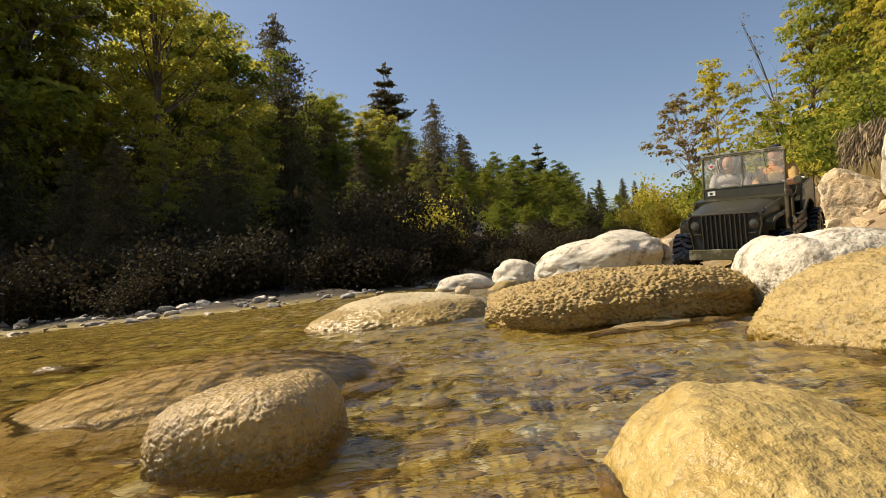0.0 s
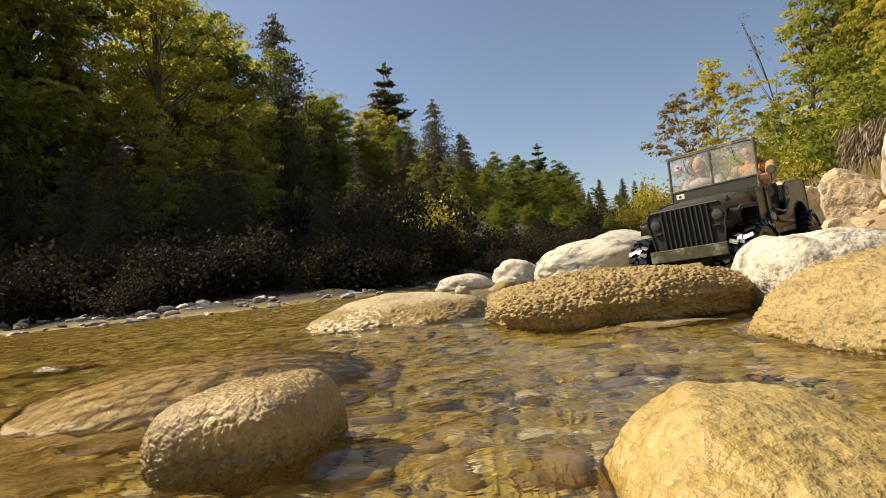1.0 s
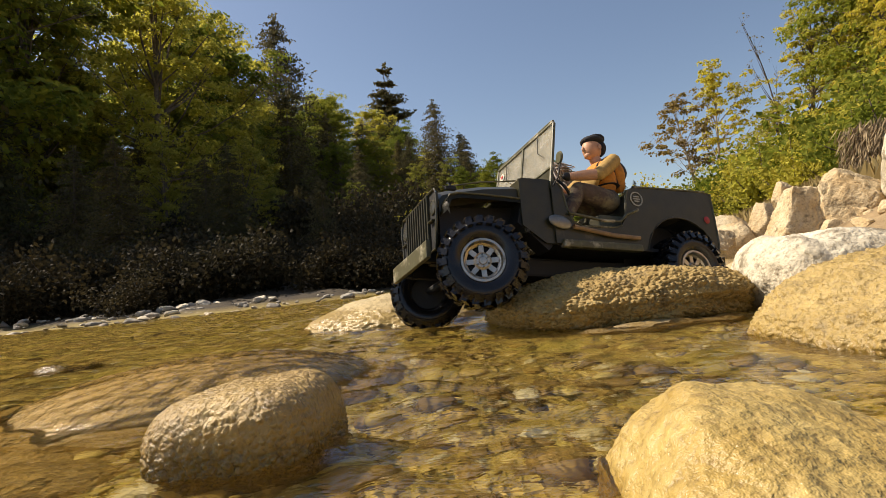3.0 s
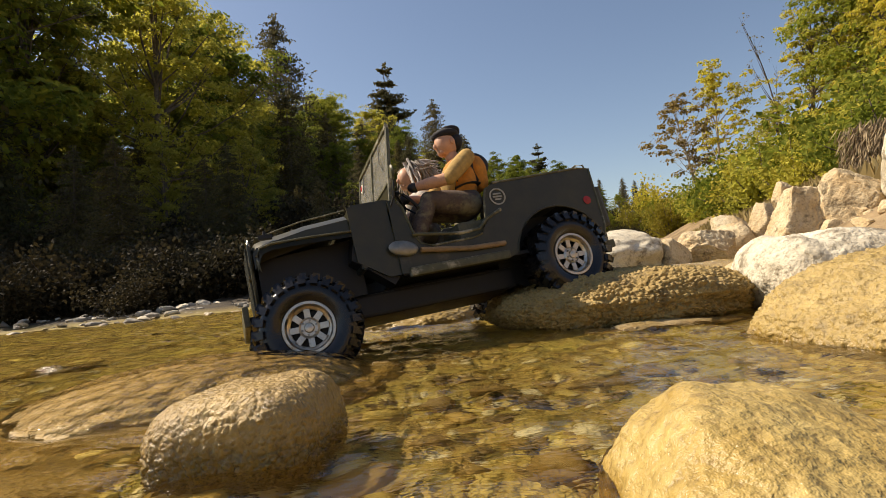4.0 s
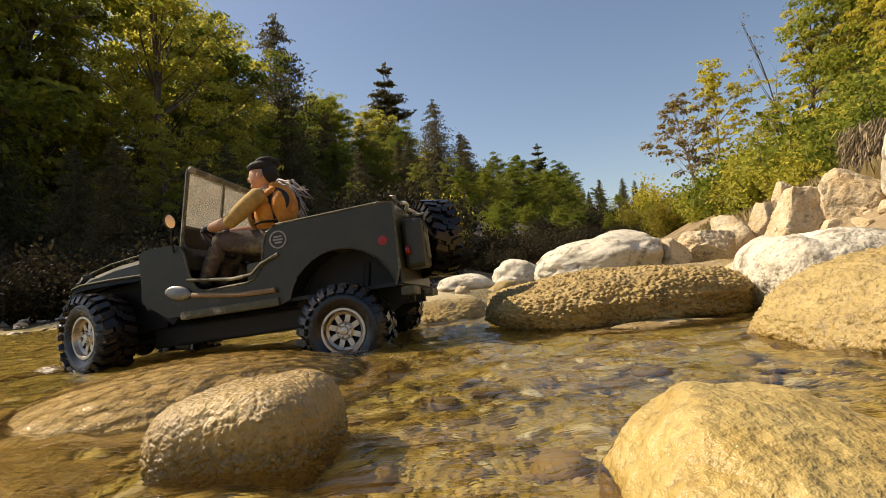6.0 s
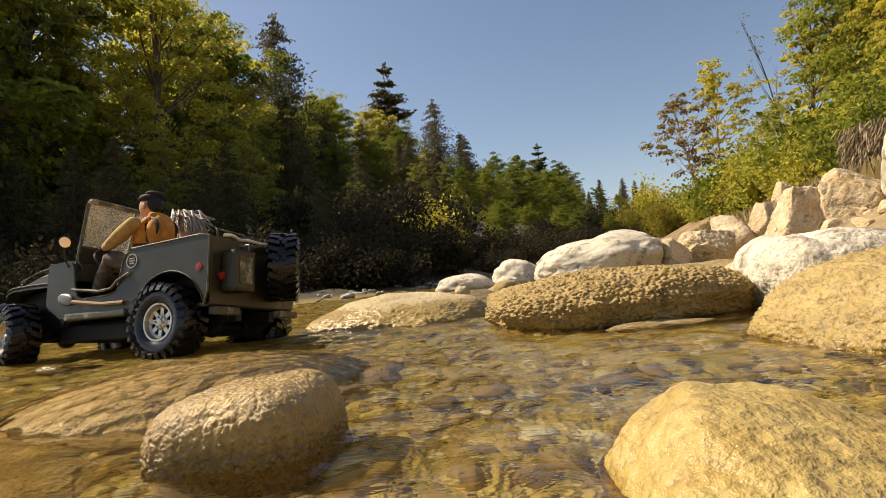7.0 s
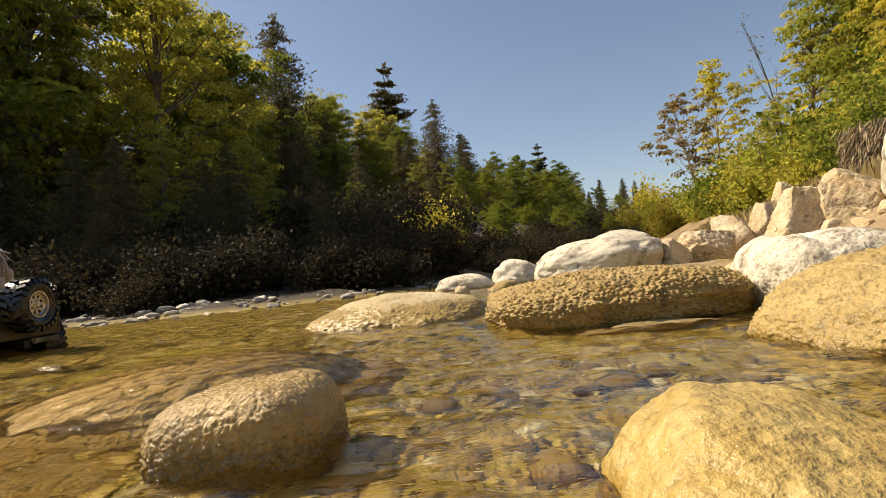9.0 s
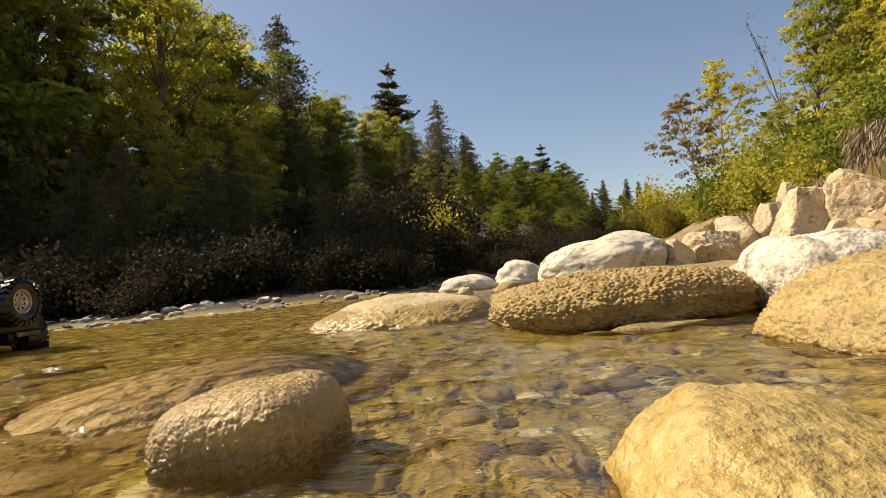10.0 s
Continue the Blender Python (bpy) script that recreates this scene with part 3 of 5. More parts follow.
def conifer(seed, h, spread, material, label, tiers=30, per=9, gaps=0.0, droop=0.25, flat=False, leaf=0.16, dense=46):
    rnd = np.random.RandomState(seed)
    tree = new("tree")
    vs, fs = [], []
    tube(vs, fs, [(0, 0, 0), (0.02 * h, 0, h * 0.5), (0, 0.01 * h, h)], [0.014 * h + 0.03, 0.01 * h, 0.01], 7)
    pos = []
    for i in range(tiers):
        t = 0.08 + 0.9 * i / tiers
        if rnd.rand() < gaps:
            continue
        reach = spread * (1 - t) ** 0.75 + 0.02 * h
        for b in range(per):
            if rnd.rand() < 0.15 + gaps * 0.5:
                continue
            ang = rnd.rand() * 6.283
            ln = reach * rnd.uniform(0.55, 1.15)
            tip = Vector((ln * math.cos(ang), ln * math.sin(ang), h * t - droop * ln + (0.12 * ln if flat else 0)))
            tube(vs, fs, [(0, 0, h * t), tip], [0.012 * h * (1 - t) * 0.4 + 0.006, 0.004], 4)
            k = max(6, int(dense * ln / spread))
            s = rnd.rand(k) ** 0.7
            q = np.stack([s * tip.x, s * tip.y, h * t + s * (tip.z - h * t)], 1)
            q = q + rnd.normal(size=(k, 3)) * (0.16 * ln, 0.16 * ln, 0.05 * ln)
            pos.append(q)
    pos.append(np.stack([rnd.normal(size=40) * 0.012 * h, rnd.normal(size=40) * 0.012 * h, h * (1 - 0.1 * rnd.rand(40))], 1))
    mesh_part("trunk", vs, fs, BARK, tree, True)
    lv, lf = leaf_quads(np.concatenate(pos), leaf, rnd, 1.5)
    mesh_part("crown", lv, lf, material, tree)
    return tagged(tree, label, "tree")


def bush(seed, h, spread, count, leaf, material, label, name="bush"):
    rnd = np.random.RandomState(seed)
    ob = new(name)
    vs, fs, pos = [], [], []
    for c in range(16):
        ang, rad = rnd.rand() * 6.283, spread * rnd.rand() ** 0.6
        t = rnd.uniform(0.35, 1.0) * (1 - 0.35 * rad / spread)
        cc = Vector((rad * math.cos(ang), rad * math.sin(ang), h * t))
        tube(vs, fs, [(cc.x * 0.15, cc.y * 0.15, -0.05), (cc.x * 0.6, cc.y * 0.6, cc.z * 0.6), cc], [0.014 * h, 0.009 * h, 0.003 * h], 4)
        k = count // 16
        s = rnd.rand(k)
        q = np.array(cc) * s[:, None] ** 0.5 + rnd.normal(size=(k, 3)) * (spread * 0.17, spread * 0.17, h * 0.1)
        pos.append(q)
    pos = np.concatenate(pos)
    pos[:, 2] = np.abs(pos[:, 2])
    mesh_part("woody_base", vs, fs, BARK, ob, True)
    lv, lf = leaf_quads(pos, leaf, rnd)
    mesh_part("foliage", lv, lf, material, ob)
    return tagged(ob, label, "bush")


def stand(kind, x, y, top=None, height=1.0, turn=0.0, sink=0.1):
    """Sets a copy of a tree on the ground at x, y; scaled to reach up to the height top."""
    z = float(land(np.array(x), np.array(y))) - sink
    k = (top - z) / height if top else 1.0
    ob = copy_thing(kind, pose(x, y, z, 0, 0, turn))
    ob.scale = (k, k, k)
    return ob


PLANTS = {
    "ash": (broadleaf(11, 10, 2.9, 16000, 0.125, LEAF_LIGHT, label="tall tree with light yellow-green leaves on the far bank"), 10.3),
    "maple": (broadleaf(12, 10, 3.5, 30000, 0.14, LEAF_MID, label="full green leafy tree on the far bank", clumps=56, low=0.07), 10.3),
    "beech": (broadleaf(13, 10, 2.7, 19000, 0.125, LEAF_PALE, label="leafy tree with mixed green foliage", clumps=38, low=0.1), 10.3),
    "birch": (broadleaf(14, 10, 2.0, 11000, 0.11, LEAF_LIGHT, label="slender tree with loose light leaves", clumps=34, open_crown=0.3), 10.3),
    "spruce": (conifer(21, 10, 2.0, LEAF_DARK, "dark narrow spruce on the far bank", 36, 11, 0.0, 0.25, False, 0.12, 70), 10.0),
    "hemlock": (conifer(22, 10, 3.3, LEAF_DARK, "dark drooping hemlock on the far bank", 36, 12, 0.05, 0.35, False, 0.115, 80), 10.0),
    "pine": (conifer(23, 10, 2.3, LEAF_DARK, "tall white pine with open flat branches", 22, 10, 0.14, -0.05, True, 0.15, 230), 10.0),
    "shrub": (bush(31, 2.0, 1.2, 3200, 0.11, LEAF_MID, "dense green streamside shrub"), 2.2),
    "shade_shrub": (bush(32, 2.0, 1.5, 3200, 0.12, LEAF_SHADE, "dense undergrowth shrub with shade put into its dark leaf colour"), 2.2),
    "yellow_shrub": (bush(33, 2.0, 1.1, 3000, 0.10, LEAF_YELLOW, "yellowing leafy shrub on the bank"), 2.2),
    "light_shrub": (bush(34, 2.0, 0.9, 3000, 0.10, LEAF_LIGHT, "pale green upright shrub on the bank"), 2.2),
}


def plant(kind, spots, group=""):
    thing, h = PLANTS[kind]
    for i, (x, y, top) in enumerate(spots):
        ob = stand(thing, x, y, top, h, (i * 137 + len(kind) * 31) % 360)
        if group:
            ob["group"] = group


plant("ash", [(-7.5, 15.2, 9.7), (-9.6, 18.6, 11.6), (-5.9, 30.5, 11.2), (-7.0, 33.4, 12.4), (-4.5, 39.4, 13.2), (-8.6, 22.0, 9.5)], "trees of the far bank")
plant("maple", [(2.7, 28.0, 5.4), (4.3, 30.5, 6.0), (5.7, 32.5, 6.0), (7.2, 35.0, 6.2), (8.8, 38.5, 6.4), (1.4, 27.0, 5.4), (4.7, 44.6, 9.6), (-9.2, 21.4, 11.6), (-5.8, 30.0, 10.5), (-2.4, 38.0, 11.0), (7.8, 49.5, 10.4), (12.2, 54.5, 10.3), (2.8, 42.0, 8.4), (10.0, 46.0, 8.0), (-11.8, 17.0, 8.0), (-4.6, 26.0, 7.0)], "trees of the far bank")
plant("beech", [(-11.3, 14.6, 11.6), (-12.4, 15.4, 12.0), (-8.8, 23.4, 12.0), (-6.5, 25.0, 8.6), (-3.2, 30.5, 8.2), (0.9, 32.0, 7.2), (5.8, 40.0, 7.6), (14.8, 59.5, 10.2), (-11.8, 13.0, 8.8), (15.6, 53.0, 7.4)], "trees of the far bank")
plant("spruce", [(1.9, 37.5, 10.1), (-11.9, 16.4, 7.5), (-12.8, 15.0, 8.0), (-2.2, 34.0, 9.0)], "trees of the far bank")
plant("hemlock", [(-7.6, 27.3, 14.4), (0.2, 33.5, 11.2), (2.2, 37.0, 9.6), (-8.5, 15.5, 5.0), (-1.4, 31.5, 8.6), (-12.6, 12.2, 7.5), (-5.4, 27.5, 9.0), (-4.2, 32.5, 10.0)], "trees of the far bank")
plant("pine", [(-3.4, 44.2, 18.2), (11.8, 61.4, 14.2), (-4.8, 47.0, 16.2)], "trees of the far bank")
plant("birch", [(-10.6, 13.8, 12.0), (-11.4, 13.2, 11.0), (-9.8, 23.0, 13.0)], "trees of the far bank")
plant("shrub", [(1.2, 21.0, 3.0), (2.2, 23.0, 3.2), (3.2, 25.5, 3.5), (4.4, 28.0, 3.6), (5.6, 30.0, 3.8), (6.6, 33.0, 4.0), (-0.3, 22.0, 2.6), (0.6, 14.0, 0.75), (-1.5, 18.0, 2.4), (1.6, 17.5, 1.9)], "shrubs of the far bank")
plant("light_shrub", [(-0.15, 8.0, 1.43), (-0.05, 8.3, 1.2), (0.45, 8.4, 0.52), (-2.3, 6.1, 0.52)], "shrubs of the far bank")


SKY_AZ = [-0.9, -0.74, -0.62, -0.51, -0.38, -0.28, -0.225, -0.115, 0.006, 0.048, 0.107, 0.158, 0.225, 0.30]
SKY_EL = [0.80, 0.73, 0.55, 0.57, 0.48, 0.47, 0.35, 0.31, 0.29, 0.25, 0.21, 0.195, 0.175, 0.15]


def undergrowth():
    """The wood behind the first row: back trees up the slope and, down to the stones, shrubs coloured dark for its
    shade.
    """
    rnd = random.Random(8)

    def put(kind, x, y, low, share, group):
        ground = float(land(np.array(x), np.array(y)))
        top = min(6.5 if x < -10.5 else 14.0, share * y * float(np.interp(x / y, SKY_AZ, SKY_EL)))
        thing, h = PLANTS[kind]
        stand(thing, x, y, max(ground + low, top), h, rnd.uniform(0, 360))["group"] = group

    for i in range(110):
        x = rnd.uniform(-30, 15)
        y = float(np.interp(x, SHORE_X, SHORE_Y)) + rnd.uniform(12, 34) + max(0, x + 10) * 0.3
        put(rnd.choice(("maple", "beech", "hemlock", "maple", "ash")), x, y, 1.5, rnd.uniform(0.62, 0.86), "trees of the far bank")
    for i in range(60):
        x = rnd.uniform(-12, 10)
        y = float(np.interp(x, SHORE_X, SHORE_Y)) + rnd.uniform(3.0, 10)
        if -1.2 < x < 1.5 and y < 13:
            continue
        put("maple" if x > 1.2 else rnd.choice(("hemlock", "hemlock", "hemlock", "beech")), x, y, 1.0, rnd.uniform(0.4, 0.66), "trees of the far bank")
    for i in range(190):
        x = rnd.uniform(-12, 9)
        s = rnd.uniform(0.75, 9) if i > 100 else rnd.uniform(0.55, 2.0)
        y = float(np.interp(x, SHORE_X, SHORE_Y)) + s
        thing, h = PLANTS[rnd.choice(("shade_shrub",) * 5)]
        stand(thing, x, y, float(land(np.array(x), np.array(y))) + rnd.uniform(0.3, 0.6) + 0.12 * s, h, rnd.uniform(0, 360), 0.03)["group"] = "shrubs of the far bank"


undergrowth()
# tall trees added downstream, out of view, to shade the far bank's foot
plant("spruce", [(-10.8, 10.8, 11.0), (-9.9, 9.8, 10.5), (-9.0, 8.8, 10.0), (-8.1, 7.8, 8.0), (-11.8, 11.8, 12.0)], "trees of the far bank")
plant("hemlock", [(-9.8, 7.4, 8.5), (-11.4, 8.8, 11.0)], "trees of the far bank")
plant("maple", [(-10.4, 9.0, 11.5), (-12.0, 10.0, 12.5)], "trees of the far bank")

# near bank
rusty = broadleaf(41, 3.4, 1.05, 2800, 0.075, LEAF_RED, BARK_PALE, 0.45, "small leaning tree with sparse rusty leaves", -0.14, 22, 0.4)
rusty.matrix_basis = pose(7.15, 14.8, 1.0)
slim = broadleaf(42, 5.4, 1.3, 6000, 0.085, LEAF_LIGHT, BARK_PALE, 0.12, "slender young tree with bright green leaves on the bank", -0.02, 34, 0.35)
slim.matrix_basis = pose(9.5, 17.7, 1.0)
snag = broadleaf(43, 5.0, 0.7, 60, 0.06, LEAF_RED, BARK, 0.3, "bare leaning dead sapling on the bank", -0.3, 10, 0.3)
snag.matrix_basis = pose(9.1, 13.8, 1.4) @ Matrix.Diagonal((0.6, 0.6, 0.95, 1))
plant("birch", [(8.4, 11.7, 5.4), (8.9, 13.8, 4.0), (7.9, 9.0, 5.6), (6.7, 7.6, 4.4), (9.8, 15.8, 4.2), (8.0, 9.8, 6.4), (5.9, 6.2, 4.4)], "trees of the near bank")
plant("maple", [(9.4, 9.8, 7.6), (7.8, 7.9, 6.4), (10.8, 12.5, 7.0)], "trees of the near bank")
plant("yellow_shrub", [(7.6, 21.9, 2.7), (8.4, 19.9, 2.5), (5.2, 9.2, 1.7), (4.8, 7.0, 1.5), (6.4, 12.0, 1.9), (4.0, 5.4, 1.2), (7.0, 16.5, 2.1)], "shrubs of the near bank")
plant("light_shrub", [(5.9, 10.4, 2.3), (4.6, 7.6, 1.9), (6.9, 14.0, 2.4), (3.9, 5.9, 1.5), (3.6, 4.6, 1.35), (5.0, 6.6, 2.2), (4.4, 5.4, 1.9), (7.9, 18.0, 2.4), (11.4, 29.8, 5.0)], "shrubs of the near bank")
plant("shrub", [(6.3, 11.2, 2.6), (5.4, 8.4, 2.3), (7.6, 15.3, 2.6), (9.4, 22.0, 3.0), (10.3, 26.0, 3.4), (8.9, 24.0, 2.6), (4.8, 6.2, 2.5), (3.4, 4.0, 1.5)], "shrubs of the near bank")
plant("spruce", [(28.3, 94.4, 14.6), (30.6, 89.4, 13.7), (25.0, 90.0, 12.0), (33.5, 92.0, 13.4), (22.0, 86.0, 12.5), (36.0, 95.0, 13.5)], "far trees up the valley")
plant("maple", [(21.0, 80.0, 10.5), (27.0, 82.0, 10.0), (32.0, 80.0, 9.6), (17.5, 70.0, 10.4)], "far trees up the valley")
for kind in PLANTS:
    for ob in (PLANTS[kind][0],):
        ob.matrix_basis = pose(-22 + 2.6 * list(PLANTS).index(kind), 52 - list(PLANTS).index(kind), 3.5)


def bank_grass():
    """Dry grass and weeds on the near bank, and the dead roots under its lip."""
    rnd = np.random.RandomState(9)
    pos = []
    for i in range(9000):
        y = 1.9 + 9 * rnd.rand() ** 1.3
        x = 0.62 + (y - 0.4) * 0.346 + 0.75 + 1.6 * rnd.rand()
        pos.append((x, y, 0))
    pos = np.array(pos)
    pos[:, 2] = land(pos[:, 0], pos[:, 1]) + 0.04
    n = np.tile(np.array([0.0, 0.0, 1.0]), (len(pos), 1))
    vs, fs = leaf_quads(pos, 0.12, rnd, 1.6, n)
    tagged(mesh_part("grass", vs, fs, STRAW, None), "dry straw grass on the bank", "grass", kind="stuff")
    pos = np.array([(2.40 + 0.24 * rnd.rand(), 2.9 + 0.35 * rnd.rand(), 0.47 + 0.24 * rnd.rand() ** 1.5) for i in range(2400)])
    n = np.tile(np.array([-0.5, -0.2, -0.8]), (len(pos), 1))
    vs, fs = leaf_quads(pos, 0.011, rnd, 8.0, n)
    tagged(mesh_part("roots", vs, fs, ROOTS, None), "tangle of dead brown roots hanging from the bank", "roots", kind="stuff")


bank_grass()

# ---------------------------------------------------------------- toy jeep
OLIVE = plain_mat("olive_paint", (0.040, 0.036, 0.017), 0.36, 0, 0.22, 45, 0.1, (0.12, 0.095, 0.055), 0.66)
OLIVE_WORN = plain_mat("worn_olive_paint", (0.085, 0.08, 0.04), 0.5, 0, 0.3, 90, 0.2, (0.42, 0.38, 0.28), 0.60)
DARKSLAT = plain_mat("dark_slats", (0.035, 0.034, 0.020), 0.45, 0, 0.25, 90, 0.1)
RUBBER = plain_mat("black_rubber", (0.011, 0.010, 0.010), 0.22, 0, 0.3, 260, 0.35)
STEEL = plain_mat("steel_rim", (0.58, 0.52, 0.43), 0.33, 0.9, 0.15, 120, 0.05, (0.24, 0.17, 0.09), 0.63)
BLACK = plain_mat("black_chassis", (0.012, 0.012, 0.012), 0.6, 0, 0.3, 80, 0.1)
GREYMETAL = plain_mat("bare_metal", (0.26, 0.25, 0.22), 0.4, 0.7, 0.25, 90, 0.1)
CANVAS = plain_mat("canvas_seat", (0.13, 0.12, 0.075), 0.9, 0, 0.25, 300, 0.4)
HANDLE = plain_mat("worn_wood", (0.28, 0.18, 0.09), 0.7, 0, 0.35, 60, 0.2)
RED = plain_mat("red_lens", (0.35, 0.02, 0.015), 0.3, 0, 0.1, 60, 0)
REDPATCH = plain_mat("red_patch", (0.62, 0.05, 0.04), 0.6, 0, 0.15, 80, 0)
WHITE = plain_mat("white_paint", (0.72, 0.70, 0.62), 0.6, 0, 0.15, 80, 0)
FADED = plain_mat("faded_white_paint", (0.34, 0.33, 0.28), 0.7, 0, 0.35, 200, 0)
MIRROR = plain_mat("mirror_glass", (0.85, 0.85, 0.85), 0.3, 1.0, 0.03, 40, 0)
LENS = plain_mat("lamp_lens", (0.10, 0.10, 0.09), 0.2, 0.3, 0.1, 60, 0)
SKIN = plain_mat("doll_skin", (0.56, 0.30, 0.18), 0.5, 0, 0.12, 80, 0.05)
VEST = plain_mat("orange_vest", (0.60, 0.24, 0.035), 0.8, 0, 0.3, 90, 0.4)
SHIRT = plain_mat("tan_cloth", (0.44, 0.28, 0.09), 0.9, 0, 0.25, 120, 0.4)
CAMO = plain_mat("camouflage_cloth", (0.10, 0.07, 0.055), 0.9, 0, 0.4, 70, 0.3, (0.26, 0.22, 0.13), 0.55)
BERET = plain_mat("black_felt", (0.016, 0.015, 0.018), 0.8, 0, 0.3, 120, 0.3)
HAIR = plain_mat("grey_hair", (0.40, 0.35, 0.30), 0.6, 0, 0.4, 160, 0.5)
BLOUSE = plain_mat("pale_cloth", (0.46, 0.42, 0.37), 0.9, 0, 0.2, 120, 0.3)


def glass_mat():
    """A dusty plastic windscreen: clear, with smears of dried spray."""
    m, nt, p = nodes_of("smeared_windscreen")
    p.inputs["Base Color"].default_value = (0.62, 0.60, 0.50, 1)
    p.inputs["Roughness"].default_value = 0.5
    co = nt.nodes.new("ShaderNodeTexCoord").outputs["Object"]
    clear = nt.nodes.new("ShaderNodeBsdfTransparent")
    gloss = add(nt, "ShaderNodeBsdfGlossy", Roughness=0.06)
    fres = add(nt, "ShaderNodeFresnel", IOR=1.45)
    a = nt.nodes.new("ShaderNodeMixShader")
    nt.links.new(fres.outputs[0], a.inputs[0])
    nt.links.new(clear.outputs[0], a.inputs[1])
    nt.links.new(gloss.outputs[0], a.inputs[2])
    b = nt.nodes.new("ShaderNodeMixShader")
    nt.links.new(ramp(nt, noise_of(nt, co, 45, 8, 0.7), [(0.3, (0.12,) * 3), (0.75, (0.40,) * 3)]), b.inputs[0])
    nt.links.new(a.outputs[0], b.inputs[1])
    nt.links.new(p.outputs[0], b.inputs[2])
    nt.links.new(b.outputs[0], nt.nodes["Material Output"].inputs[0])
    return m


SCREEN = glass_mat()


def box(bm, x0, x1, y0, y1, z0, z1, bevel=0.0, turn=None):
    m = Matrix.Translation(((x0 + x1) / 2, (y0 + y1) / 2, (z0 + z1) / 2)) @ (turn or Matrix()) @ Matrix.Diagonal((abs(x1 - x0), abs(y1 - y0), abs(z1 - z0), 1))
    r = bmesh.ops.create_cube(bm, size=1, matrix=m)
    if bevel:
        es = list({e for v in r["verts"] for e in v.link_edges})
        bmesh.ops.bevel(bm, geom=es, offset=bevel, segments=2, affect="EDGES", profile=0.6)
    return bm


def prism(bm, outline, y0, y1):
    """A plate with the outline (x, z), from y0 to y1."""
    vs = [bm.verts.new((x, y0, z)) for x, z in outline]
    fc = bm.faces.new(vs)
    r = bmesh.ops.extrude_face_region(bm, geom=[fc])
    bmesh.ops.translate(bm, vec=(0, y1 - y0, 0), verts=[v for v in r["geom"] if isinstance(v, bmesh.types.BMVert)])
    bmesh.ops.recalc_face_normals(bm, faces=bm.faces[:])
    return bm


def rod(bm, a, b, r, r2=None, n=10):
    a, b = Vector(a), Vector(b)
    m = Matrix.Translation((a + b) / 2) @ (b - a).to_track_quat("Z", "Y").to_matrix().to_4x4()
    bmesh.ops.create_cone(bm, cap_ends=True, segments=n, radius1=r, radius2=r if r2 is None else r2, depth=(b - a).length, matrix=m)
    return bm


def wire(bm, pts, r, n=8):
    """A bent rod through the points."""
    vs, fs = [], []
    tube(vs, fs, pts, [r] * len(pts), n)
    vv = [bm.verts.new(v) for v in vs]
    for f4 in fs:
        bm.faces.new([vv[i] for i in f4])
    return bm


def lathe(bm, profile, n=40, closed=True):
    """Turns the profile (y, radius) round the y axis."""
    rings = []
    for j in range(n):
        t = 2 * math.pi * j / n
        rings.append([bm.verts.new((r * math.cos(t), y, r * math.sin(t))) for y, r in profile])
    m = len(profile)
    for j in range(n):
        a, b = rings[j], rings[(j + 1) % n]
        for i in range(m if closed else m - 1):
            k = (i + 1) % m
            bm.faces.new((a[i], a[k], b[k], b[i]))
    bmesh.ops.recalc_face_normals(bm, faces=bm.faces[:])
    return bm


def smooth(ob, angle=35):
    me = ob.data
    me.polygons.foreach_set("use_smooth", [True] * len(me.polygons))
    me.set_sharp_from_angle(angle=radians(angle))
    return ob


TYRE_R = 0.0615


def tyre_mesh():
    bm = bmesh.new()
    lathe(bm, [(-0.017, 0.0295), (-0.0225, 0.036), (-0.0235, 0.044), (-0.0215, 0.052), (-0.016, 0.0562), (0.016, 0.0562), (0.0215, 0.052), (0.0235, 0.044), (0.0225, 0.036), (0.017, 0.0295)], 48)
    n = 24
    for i in range(n):
        for side in (1, -1):
            t = 2 * math.pi * (i + (0.5 if side < 0 else 0)) / n
            m = Matrix.Rotation(-t, 4, "Y") @ Matrix.Translation((0.0585, side * 0.0135, 0)) @ Matrix.Rotation(side * 0.35, 4, "X")
            bmesh.ops.create_cube(bm, size=1, matrix=m @ Matrix.Diagonal((0.0072, 0.019, 0.0085, 1)))
            m = Matrix.Rotation(-t, 4, "Y") @ Matrix.Translation((0.0535, side * 0.0225, 0.001)) @ Matrix.Rotation(side * -0.45, 4, "Z")
            bmesh.ops.create_cube(bm, size=1, matrix=m @ Matrix.Diagonal((0.0115, 0.005, 0.0085, 1)))
            if i % 2 == 0:
                m = Matrix.Rotation(-t - 0.13, 4, "Y") @ Matrix.Translation((0.0585, side * 0.003, 0))
                bmesh.ops.create_cube(bm, size=1, matrix=m @ Matrix.Diagonal((0.0066, 0.0085, 0.010, 1)))
    return bm


